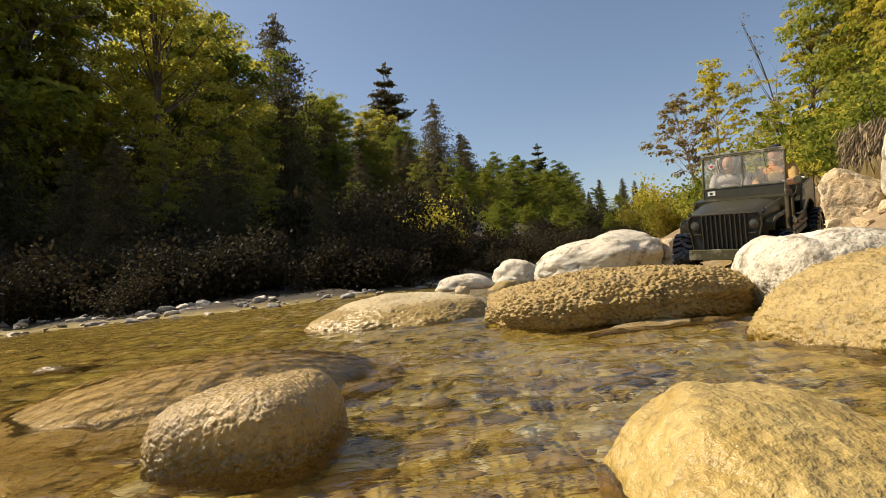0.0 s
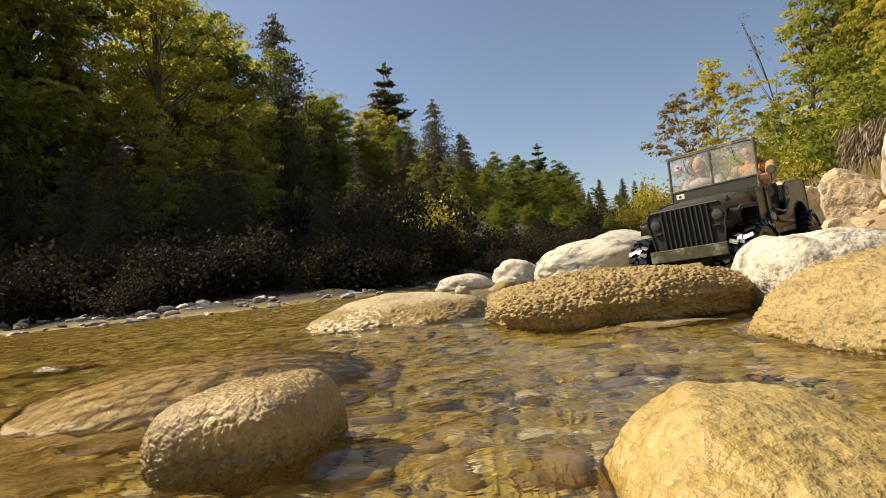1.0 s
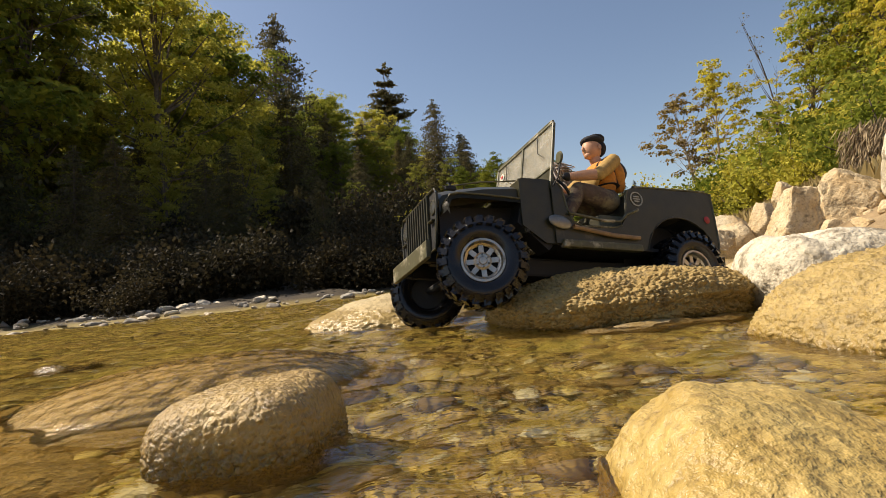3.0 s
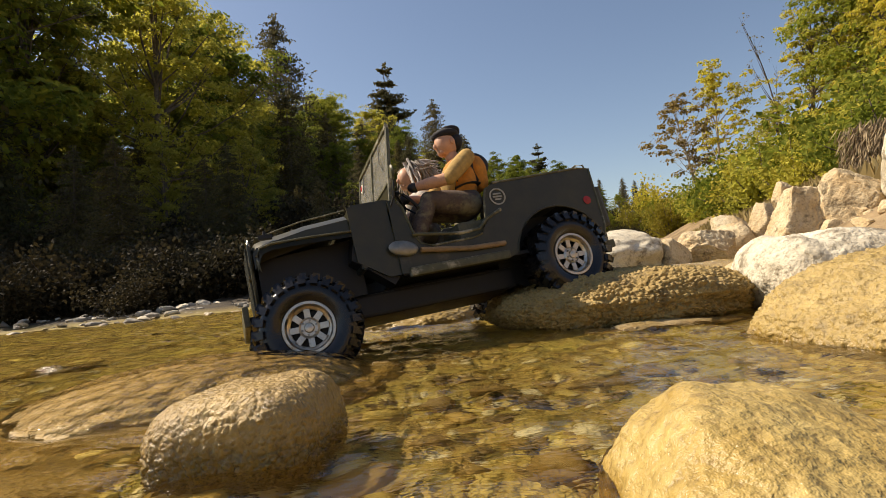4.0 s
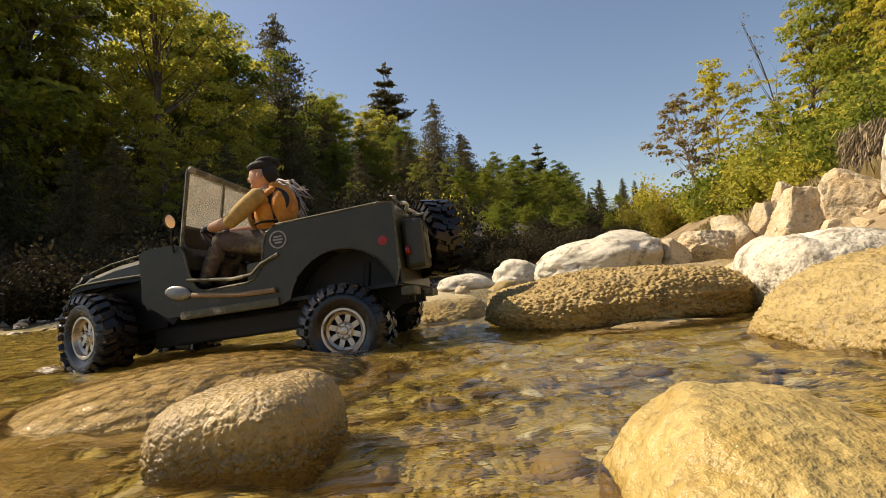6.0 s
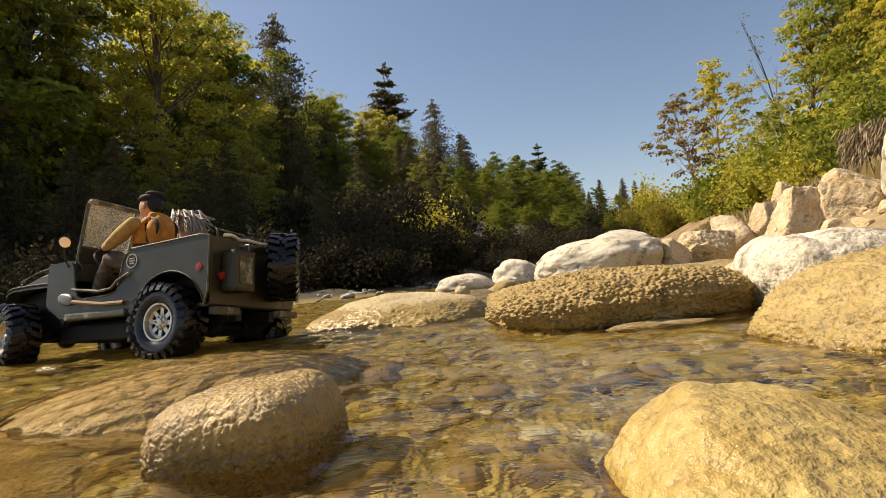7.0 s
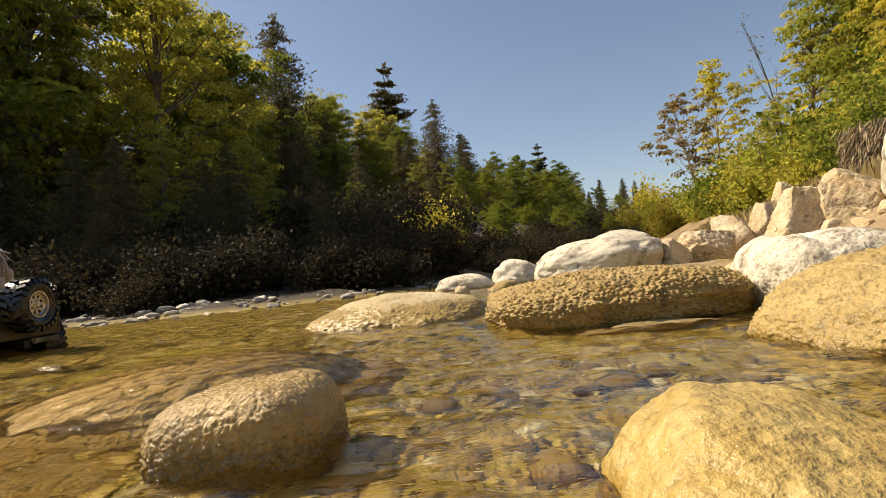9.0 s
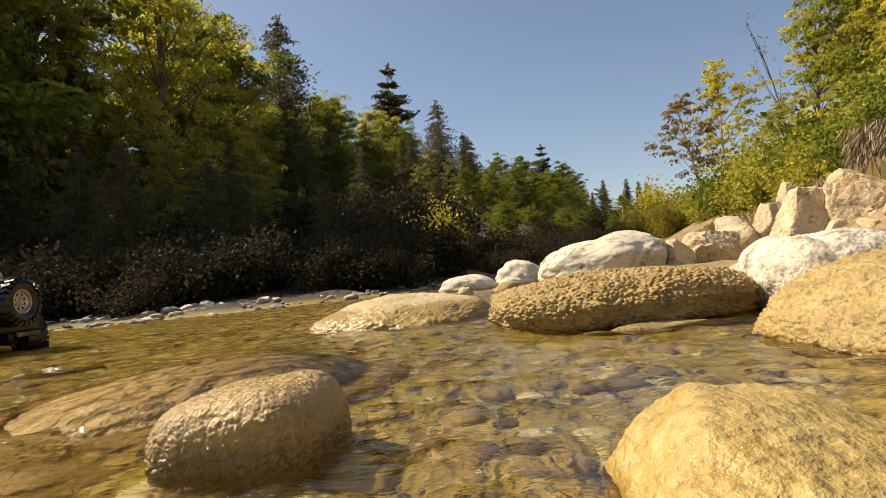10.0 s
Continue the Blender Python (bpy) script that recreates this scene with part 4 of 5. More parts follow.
def wheel_at(parent, name="wheel"):
    """A knobbly tyre on a perforated steel rim; the outer face looks to +y."""
    bm = bmesh.new()
    lathe(bm, [(-0.012, 0.0), (-0.012, 0.028), (0.004, 0.028), (0.004, 0.0)], 28, False)
    hub = smooth(part(name, bm, BLACK, parent))
    smooth(part("tyre", tyre_mesh(), RUBBER, hub, "black knobbly off-road tyre"), 40)
    bm = bmesh.new()
    lathe(bm, [(0.0165, 0.0308), (0.0190, 0.0300), (0.0190, 0.0270), (0.0130, 0.0250), (0.0105, 0.0215), (0.0092, 0.0212), (0.0110, 0.0255), (0.0150, 0.0298)], 40)
    lathe(bm, [(0.0085, 0.0), (0.0092, 0.0120), (0.0118, 0.0122), (0.0140, 0.0095), (0.0140, 0.0060), (0.0160, 0.0048), (0.0165, 0.0)], 28, False)
    for i in range(8):
        m = Matrix.Rotation(2 * math.pi * i / 8, 4, "Y") @ Matrix.Translation((0.0168, 0.0108, 0)) @ Matrix.Rotation(0.05, 4, "Z")
        bmesh.ops.create_cube(bm, size=1, matrix=m @ Matrix.Diagonal((0.0105, 0.0022, 0.0070, 1)))
    rim = smooth(part("rim", bm, STEEL, hub, "dull steel rim with eight openings"))
    bm = bmesh.new()
    for i in range(6):
        t = 2 * math.pi * i / 6
        rod(bm, (0.0085 * math.cos(t), 0.013, 0.0085 * math.sin(t)), (0.0085 * math.cos(t), 0.0162, 0.0085 * math.sin(t)), 0.0013, n=6)
    part("wheel_nut", bm, GREYMETAL, hub)
    return hub


def build_jeep():
    car = new("toy_jeep")
    tagged(car, "olive drab scale model army jeep with big knobbly tyres", "toy car")
    # tub
    arch = [(-0.185 + 0.077 * math.cos(a), 0.012 + 0.077 * math.sin(a)) for a in np.linspace(radians(14), radians(163), 14)]
    side = [(0.058, 0.128), (0.060, 0.030), (-0.098, 0.026)] + arch + [(-0.259, 0.030), (-0.266, 0.050), (-0.268, 0.139), (-0.246, 0.142), (-0.100, 0.136), (-0.086, 0.128), (-0.080, 0.112), (-0.074, 0.080), (-0.064, 0.066), (-0.050, 0.062), (0.012, 0.060), (0.026, 0.066), (0.034, 0.085), (0.040, 0.118), (0.046, 0.127)]
    for s in (1, -1):
        bm = prism(bmesh.new(), side, s * 0.103, s * 0.107)
        ob = part("side_panel", bm, OLIVE, car)
        bm = wire(bmesh.new(), [(x, s * 0.107, z) for x, z in side[-15:]], 0.0017)
        smooth(part("edge_bead", bm, OLIVE_WORN, ob))
        # wheel arch lip and inner well
        bm = wire(bmesh.new(), [(x, s * 0.1075, z) for x, z in arch], 0.0014)
        smooth(part("arch_lip", bm, OLIVE, ob))
        bm = bmesh.new()
        for (xa, za), (xb, zb) in zip(arch[:-1], arch[1:]):
            vs = [bm.verts.new(c) for c in ((xa, s * 0.060, za), (xb, s * 0.060, zb), (xb, s * 0.104, zb), (xa, s * 0.104, za))]
            bm.faces.new(vs)
        bmesh.ops.remove_doubles(bm, verts=bm.verts[:], dist=0.0001)
        bmesh.ops.solidify(bm, geom=bm.faces[:], thickness=0.003)
        part("wheel_well", bm, BLACK, car)
        bm = prism(bmesh.new(), [(-0.262, 0.10), (-0.262, 0.036), (-0.250, 0.028), (-0.243, 0.06), (-0.20, 0.0885), (-0.16, 0.086), (-0.135, 0.07), (-0.11, 0.03), (-0.10, 0.028), (-0.10, 0.10)], s * 0.060, s * 0.063)
        part("inner_panel", bm, BLACK, car)
        # black wall added inside the arch to keep its opening dark
        bm = prism(bmesh.new(), [(-0.262, 0.092), (-0.262, 0.010), (-0.225, -0.012), (-0.135, -0.012), (-0.100, 0.006), (-0.100, 0.092)], s * 0.056, s * 0.059)
        part("inner_fender", bm, BLACK, car)
        # sill with a bright worn edge
        bm = box(bmesh.new(), -0.096, 0.050, s * 0.100, s * 0.1125, 0.024, 0.036, 0.003)
        part("sill", bm, OLIVE_WORN, car, "olive sill worn to bright metal along its edge")
    bm = box(bmesh.new(), -0.268, -0.264, -0.1025, 0.103, 0.030, 0.139, 0.001)
    part("tailgate", bm, OLIVE, car)
    bm = box(bmesh.new(), -0.264, 0.058, -0.103, 0.103, 0.028, 0.033)
    part("floor_pan", bm, BLACK, car)
    # cowl and dash
    bm = bmesh.new()
    prism(bm, [(0.108, 0.131), (0.108, 0.045), (0.100, 0.045), (0.100, 0.120), (0.050, 0.118), (0.044, 0.095), (0.038, 0.095), (0.042, 0.127), (0.060, 0.133)], -0.103, 0.103)
    bmesh.ops.bevel(bm, geom=bm.edges[:], offset=0.0015, segments=2, affect="EDGES")
    part("cowl", bm, OLIVE, car)
    bm = prism(bmesh.new(), [(0.112, 0.128), (0.060, 0.130), (0.058, 0.030), (0.075, 0.030), (0.112, 0.055)], 0.0995, 0.1035)
    part("scuttle", bm, OLIVE, car)
    bm = prism(bmesh.new(), [(0.112, 0.128), (0.060, 0.130), (0.058, 0.030), (0.075, 0.030), (0.112, 0.055)], -0.1035, -0.0995)
    part("scuttle", bm, OLIVE, car)
    # bonnet: crowned sheet narrowing to the front
    bm = bmesh.new()
    rows = []
    for x, hw, z in ((0.112, 0.096, 0.131), (0.165, 0.089, 0.127), (0.215, 0.081, 0.1185), (0.226, 0.079, 0.1155), (0.231, 0.078, 0.109)):
        ring = []
        for k in range(13):
            t = -1 + k / 6
            ring.append(bm.verts.new((x, hw * t, z - 0.003 * t * t - 0.013 * abs(t) ** 6)))
        ring = [bm.verts.new((x, -hw - 0.0005, z - 0.036))] + ring + [bm.verts.new((x, hw + 0.0005, z - 0.036))]
        rows.append(ring)
    for a, b in zip(rows[:-1], rows[1:]):
        for i in range(len(a) - 1):
            bm.faces.new((a[i], b[i], b[i + 1], a[i + 1]))
    bmesh.ops.recalc_face_normals(bm, faces=bm.faces[:])
    bonnet = smooth(part("bonnet", bm, OLIVE, car, "olive bonnet with a dusty shiny top"), 50)
    for s in (1, -1):
        bm = box(bmesh.new(), 0.205, 0.222, s * 0.078, s * 0.084, 0.108, 0.114, 0.0012)
        rod(bm, (0.214, s * 0.081, 0.112), (0.214, s * 0.081, 0.119), 0.002)
        part("bonnet_latch", bm, BLACK, bonnet)
        bm = wire(bmesh.new(), [(0.225, s * 0.0795, 0.112), (0.17, s * 0.088, 0.1225), (0.113, s * 0.0965, 0.127)], 0.0012)
        smooth(part("bonnet_edge", bm, OLIVE_WORN, bonnet))
    # engine bay sides
    for s in (1, -1):
        bm = prism(bmesh.new(), [(0.228, 0.085), (0.228, 0.012), (0.100, 0.020), (0.100, 0.095)], s * 0.066, s * 0.069)
        part("engine_side", bm, BLACK, car)
    # grille
    bm = bmesh.new()
    outer = [(-0.070, 0.022), (-0.074, 0.060), (-0.080, 0.085), (-0.079, 0.103), (-0.070, 0.112), (0.070, 0.112), (0.079, 0.103), (0.080, 0.085), (0.074, 0.060), (0.070, 0.022)]
    prism(bm, outer, -0.0015, 0.0)
    bm.transform(Matrix.Translation((0.2325, 0, 0)) @ Matrix.Rotation(radians(90), 4, "Z"))
    grille = part("grille", bm, BLACK, car, "black grille with upright slats")
    bm = wire(bmesh.new(), [(0.235, y, z) for y, z in outer] + [(0.235, -0.070, 0.022)], 0.0022)
    smooth(part("grille_frame", bm, OLIVE, grille))
    for i in range(10):
        y = -0.047 + i * 0.0104
        bm = box(bmesh.new(), 0.2335, 0.2385, y - 0.0017, y + 0.0017, 0.024, 0.110, 0.0007)
        part("slat", bm, DARKSLAT, grille)
    for s in (1, -1):
        bm = bmesh.new()
        lathe(bm, [(0.0, 0.0), (0.0, 0.0105), (0.0015, 0.0115), (0.003, 0.0108), (0.0032, 0.0098)], 24, False)
        bm.transform(Matrix.Translation((0.233, s * 0.0635, 0.086)) @ Matrix.Rotation(radians(-90), 4, "Z"))
        lamp = smooth(part("headlight", bm, DARKSLAT, grille))
        bm = bmesh.new()
        lathe(bm, [(0.0030, 0.0098), (0.0042, 0.006), (0.0046, 0.0)], 20, False)
        bm.transform(Matrix.Translation((0.233, s * 0.0635, 0.086)) @ Matrix.Rotation(radians(-90), 4, "Z"))
        lens = smooth(part("blackout_lamp", bm, LENS, grille))
        bm = box(bmesh.new(), 0.233, 0.240, s * 0.060 - 0.008, s * 0.060 + 0.008, 0.064, 0.067, 0.001)
        part("lamp_bracket", bm, OLIVE, grille)
    # wings
    for s in (1, -1):
        line = [(0.228, 0.070), (0.229, 0.082), (0.224, 0.092), (0.212, 0.096), (0.165, 0.0975), (0.112, 0.097), (0.098, 0.088), (0.082, 0.066), (0.060, 0.030)]
        bm = bmesh.new()
        a = [bm.verts.new((x, s * 0.072, z)) for x, z in line]
        b = [bm.verts.new((x, s * 0.101, z - 0.001)) for x, z in line]
        c = [bm.verts.new((x - 0.0025, s * 0.1035, z - 0.008)) for x, z in line]
        for p, q in ((a, b), (b, c)):
            for i in range(len(line) - 1):
                bm.faces.new((p[i], p[i + 1], q[i + 1], q[i]))
        bmesh.ops.solidify(bm, geom=bm.faces[:], thickness=0.0022)
        bmesh.ops.recalc_face_normals(bm, faces=bm.faces[:])
        wing = smooth(part("front_wing", bm, OLIVE, car), 40)
        bm = wire(bmesh.new(), [(x, s * 0.1015, z) for x, z in line[1:-1]], 0.0016)
        smooth(part("wing_bead", bm, OLIVE_WORN, wing))
        bm = prism(bmesh.new(), [(0.110, 0.090), (0.098, 0.084), (0.075, 0.050), (0.062, 0.028), (0.070, 0.020), (0.118, 0.060)], s * 0.070, s * 0.099)
        part("wing_stay", bm, BLACK, wing)
    # bumpers and chassis
    bm = box(bmesh.new(), 0.247, 0.254, -0.078, 0.078, 0.006, 0.031, 0.0015)
    part("front_bumper", bm, OLIVE_WORN, car, "scuffed olive front bumper with pale scrapes")
    for s in (1, -1):
        bm = box(bmesh.new(), 0.20, 0.250, s * 0.045 - 0.006, s * 0.045 + 0.006, 0.008, 0.022, 0.001)
        part("frame_horn", bm, BLACK, car)
        bm = box(bmesh.new(), -0.268, 0.235, s * 0.040 - 0.006, s * 0.040 + 0.006, 0.006, 0.024)
        part("chassis_rail", bm, BLACK, car)
        bm = wire(bmesh.new(), [(0.185, s * 0.06, -0.004), (0.06, s * 0.05, 0.010)], 0.003)
        part("link_arm", bm, BLACK, car)
        bm = wire(bmesh.new(), [(-0.185, s * 0.06, -0.004), (-0.05, s * 0.05, 0.008)], 0.003)
        part("link_arm", bm, BLACK, car)
        for x in (0.185, -0.185):
            bm = rod(bmesh.new(), (x - 0.012, s * 0.058, 0.0), (x - 0.025, s * 0.055, 0.07), 0.007)
            part("shock_absorber", bm, BLACK, car)
        bm = box(bmesh.new(), -0.280, -0.262, s * 0.05, s * 0.10, 0.014, 0.026, 0.002)
        part("rear_bumper", bm, OLIVE_WORN, car)
        bm = rod(bmesh.new(), (-0.274, s * 0.088, 0.075), (-0.279, s * 0.088, 0.075), 0.006)
        part("tail_lamp", bm, RED, car, "small red tail lamp")
        bm = bmesh.new()
        lathe(bm, [(0.0, 0.0), (0.001, 0.0065), (0.0018, 0.0)], 18, False)
        bm.transform(Matrix.Translation((-0.248, s * 0.1072, 0.090)) @ Matrix.Rotation(0 if s > 0 else math.pi, 4, "Z"))
        part("reflector", bm, RED, car, "round red side reflector")
    for x in (0.185, -0.185):
        bm = rod(bmesh.new(), (x, -0.10, 0.0), (x, 0.10, 0.0), 0.0065)
        bmesh.ops.create_uvsphere(bm, u_segments=14, v_segments=10, radius=0.017, matrix=Matrix.Translation((x, 0.012, 0.0)))
        smooth(part("axle", bm, BLACK, car))
    bm = box(bmesh.new(), -0.120, 0.130, -0.062, 0.062, -0.010, 0.020, 0.004)
    part("belly_pan", bm, BLACK, car)
    bm = rod(bmesh.new(), (0.17, 0.01, 0.0), (0.0, 0.0, 0.015), 0.0045)
    rod(bm, (-0.17, 0.01, 0.0), (0.0, 0.0, 0.015), 0.0045)
    box(bm, -0.035, 0.055, -0.035, 0.035, -0.004, 0.028, 0.004)
    part("gearbox", bm, BLACK, car)
    # windscreen, folded a little back
    tilt = Matrix.Translation((0.050, 0, 0.128)) @ Matrix.Rotation(radians(-10.5), 4, "Y")
    bm = bmesh.new()
    hw, top = 0.0955, 0.118
    wire(bm, [(0, -hw, -0.006), (0, -hw, top - 0.006), (0, -hw + 0.003, top - 0.001), (0, -hw + 0.008, top), (0, hw - 0.008, top), (0, hw - 0.003, top - 0.001), (0, hw, top - 0.006), (0, hw, -0.006)], 0.0030)
    bm.transform(tilt)
    frame_ob = smooth(part("windscreen_frame", bm, OLIVE_WORN, car))
    bm = box(bmesh.new(), -0.0012, 0.0012, -hw, hw, -0.004, 0.030, 0.0006)
    bm.transform(tilt)
    part("windscreen_panel", bm, OLIVE, frame_ob)
    bm = box(bmesh.new(), -0.002, 0.003, -0.002, 0.002, 0.030, top, 0.0006)
    box(bm, -0.002, 0.003, -hw, hw, 0.029, 0.033, 0.0008)
    box(bm, -0.002, 0.003, -hw, hw, top - 0.006, top - 0.002, 0.0008)
    bm.transform(tilt)
    part("screen_bar", bm, OLIVE_WORN, frame_ob)
    for s in (1, -1):
        bm = box(bmesh.new(), -0.0006, 0.0006, s * 0.0022, s * (hw - 0.002), 0.0332, top - 0.006)
        bm.transform(tilt)
        part("pane", bm, SCREEN, frame_ob, "smeared dusty clear pane")
        bm = wire(bmesh.new(), [(0.003, s * 0.0545 - 0.004, top - 0.012), (0.003, s * 0.0545, 0.075), (0.003, s * 0.0545 + 0.018, 0.060)], 0.0007, 5)
        bm.transform(tilt)
        part("wiper", bm, BLACK, frame_ob)
        bm = prism(bmesh.new(), [(0.0, 0.03), (0.0, -0.006), (-0.020, -0.012), (-0.016, -0.004), (-0.006, 0.004)], s * hw - 0.0015, s * hw + 0.0015)
        bm.transform(tilt)
        part("screen_bracket", bm, OLIVE, frame_ob)
    bm = prism(bmesh.new(), [(0, 0.0075), (-0.0075, 0.0025), (-0.0065, -0.004), (0, -0.0085), (0.0065, -0.004), (0.0075, 0.0025), (0.004, 0.0065)], 0, 0.0008)
    bm.transform(tilt @ Matrix.Translation((0.002, -0.074, 0.090)) @ Matrix.Rotation(radians(-90), 4, "Z"))
    patch = part("sticker", bm, WHITE, frame_ob, "round white sticker with a red heart")
    bm = prism(bmesh.new(), [(0, -0.0048), (-0.0045, 0.001), (-0.0026, 0.0038), (0, 0.002), (0.0026, 0.0038), (0.0045, 0.001)], 0, 0.0008)
    bm.transform(tilt @ Matrix.Translation((0.0032, -0.074, 0.090)) @ Matrix.Rotation(radians(-90), 4, "Z"))
    part("heart", bm, REDPATCH, frame_ob, "red heart shape")
    bm = box(bmesh.new(), 0.0016, 0.0024, -0.085, -0.066, 0.012, 0.024)
    bm.transform(tilt)
    plate = part("plate", bm, WHITE, frame_ob, "small white plate")
    bm = box(bmesh.new(), 0.0026, 0.0032, -0.079, -0.073, 0.015, 0.020)
    bm.transform(tilt)
    part("plate_mark", bm, BLACK, frame_ob)
    # mirror on its stalk
    bm = wire(bmesh.new(), [(0.056, 0.104, 0.118), (0.050, 0.117, 0.132), (0.047, 0.121, 0.152)], 0.0014)
    stalk = smooth(part("mirror_arm", bm, BLACK, car))
    bm = bmesh.new()
    lathe(bm, [(-0.002, 0.0), (-0.0022, 0.0085), (0.0, 0.0102), (0.0012, 0.0094)], 24, False)
    bm.transform(Matrix.Translation((0.047, 0.122, 0.162)) @ Matrix.Rotation(radians(82), 4, "Z"))
    smooth(part("mirror_shell", bm, OLIVE_WORN, stalk))
    bm = bmesh.new()
    lathe(bm, [(0.0011, 0.0094), (0.0013, 0.0)], 24, False)
    bm.transform(Matrix.Translation((0.047, 0.122, 0.162)) @ Matrix.Rotation(radians(82), 4, "Z"))
    part("mirror_glass", bm, MIRROR, stalk, "round mirror glass")
    # side emblem and tools
    bm = bmesh.new()
    lathe(bm, [(0.0, 0.0125), (0.0012, 0.0125), (0.0012, 0.0105), (0.0, 0.0105)], 28)
    for a, b in (((-0.007, 0.0), (0.007, 0.0)), ((-0.006, 0.004), (0.006, 0.004)), ((-0.005, -0.004), (0.005, -0.004))):
        box(bm, a[0], b[0], 0.0, 0.0011, a[1] - 0.0011, a[1] + 0.0011)
    bm.transform(Matrix.Translation((-0.102, 0.1072, 0.1145)))
    part("emblem", bm, FADED, car, "white ring emblem")
    bm = bmesh.new()
    bmesh.ops.create_uvsphere(bm, u_segments=18, v_segments=10, radius=1.0, matrix=Matrix.Translation((0.052, 0.110, 0.062)) @ Matrix.Rotation(radians(-12), 4, "Y") @ Matrix.Diagonal((0.020, 0.004, 0.0105, 1)))
    shovel = smooth(part("shovel_blade", bm, GREYMETAL, car, "bare metal shovel blade strapped to the side"))
    bm = wire(bmesh.new(), [(0.03, 0.1115, 0.056), (-0.04, 0.1115, 0.047), (-0.092, 0.111, 0.046)], 0.0036)
    smooth(part("shovel_handle", bm, HANDLE, shovel))
    bm = wire(bmesh.new(), [(0.036, 0.1105, 0.078), (-0.03, 0.1105, 0.070), (-0.06, 0.1105, 0.072), (-0.074, 0.1105, 0.084), (-0.100, 0.1095, 0.095)], 0.0024)
    smooth(part("safety_strap", bm, OLIVE_WORN, car, "worn strap along the door opening"))
    # cabin
    for s in (1, -1):
        bm = box(bmesh.new(), -0.105, -0.040, s * 0.055 - 0.032, s * 0.055 + 0.032, 0.058, 0.092, 0.006)
        seat = part("seat_cushion", bm, CANVAS, car)
        bm = box(bmesh.new(), -0.122, -0.108, s * 0.055 - 0.030, s * 0.055 + 0.030, 0.075, 0.140, 0.005, Matrix.Rotation(radians(-10), 4, "Y"))
        part("seat_back", bm, CANVAS, car)
        bm = box(bmesh.new(), -0.26, -0.12, s * 0.063, s * 0.102, 0.088, 0.092, 0.001)
        part("wheel_box", bm, OLIVE, car)
        bm = wire(bmesh.new(), [(-0.272, s * 0.095, 0.139), (-0.270, s * 0.095, 0.150), (-0.262, s * 0.088, 0.153), (-0.262, s * 0.03, 0.153), (-0.270, s * 0.02, 0.150), (-0.272, s * 0.02, 0.139)], 0.0014)
        smooth(part("grab_rail", bm, OLIVE_WORN, car))
    bm = wire(bmesh.new(), [(0.090, 0.055, 0.075), (0.018, 0.055, 0.130)], 0.0028)
    column = smooth(part("steering_column", bm, BLACK, car))
    bm = bmesh.new()
    ringm = Matrix.Translation((0.016, 0.055, 0.132)) @ Matrix.Rotation(radians(-52), 4, "Y")
    pts = [ringm @ Vector((0.030 * math.cos(a), 0.030 * math.sin(a), 0)) for a in np.linspace(0, 2 * math.pi, 25)]
    wire(bm, pts, 0.0024)
    for a in (0.5, 2.6, 4.7):
        wire(bm, [ringm @ Vector((0, 0, 0)), ringm @ Vector((0.030 * math.cos(a), 0.030 * math.sin(a), 0))], 0.0014)
    smooth(part("steering_wheel", bm, BLACK, column))
    bm = wire(bmesh.new(), [(0.02, 0.005, 0.035), (0.0, 0.008, 0.075), (-0.002, 0.010, 0.100)], 0.0016)
    bmesh.ops.create_uvsphere(bm, u_segments=10, v_segments=8, radius=0.0042, matrix=Matrix.Translation((-0.002, 0.010, 0.102)))
    smooth(part("gear_lever", bm, BLACK, car))
    # back: spare wheel, can, rope
    spare = wheel_at(car, "spare_wheel")
    spare.matrix_basis = pose(-0.292, -0.046, 0.103, 0, 0, 124)
    bm = box(bmesh.new(), -0.299, -0.270, 0.036, 0.084, 0.050, 0.118, 0.006)
    can = part("jerrycan", bm, OLIVE, car, "olive jerrycan on the tailgate")
    bm = box(bmesh.new(), -0.3005, -0.2985, 0.046, 0.074, 0.062, 0.106, 0.0008)
    part("can_panel", bm, OLIVE_WORN, can)
    bm = wire(bmesh.new(), [(-0.299, 0.054, 0.117), (-0.299, 0.054, 0.127), (-0.282, 0.054, 0.127), (-0.282, 0.054, 0.117)], 0.002)
    smooth(part("can_handle", bm, OLIVE_WORN, can))
    pts = [(-0.275 - 0.004 * math.sin(9 * t), 0.085 - 0.10 * t, 0.141 + 0.0014 * math.sin(13 * t)) for t in np.linspace(0, 1, 22)]
    bm = wire(bmesh.new(), pts, 0.0026, 6)
    smooth(part("tow_rope", bm, WHITE, car, "pale frayed tow rope"))
    wheels = [wheel_at(car) for k in range(4)]
    return car, wheels


jeep, jeep_wheels = build_jeep()


# ---------------------------------------------------------------- dolls
def blob(bm, c, r, slot, turn=None, n=18):
    k = bmesh.ops.create_uvsphere(bm, u_segments=n, v_segments=n - 6, radius=1.0, matrix=Matrix.Translation(c) @ (turn or Matrix()) @ Matrix.Diagonal((*r, 1)))
    for f in {f for v in k["verts"] for f in v.link_faces}:
        f.material_index = slot
        f.smooth = True


def limb(bm, a, b, ra, rb, slot):
    a, b = Vector(a), Vector(b)
    for t in np.linspace(0, 1, 15):
        r = ra + (rb - ra) * t + 0.12 * ra * math.sin(math.pi * t)
        blob(bm, a.lerp(b, t), (r, r, r), slot, None, 12)


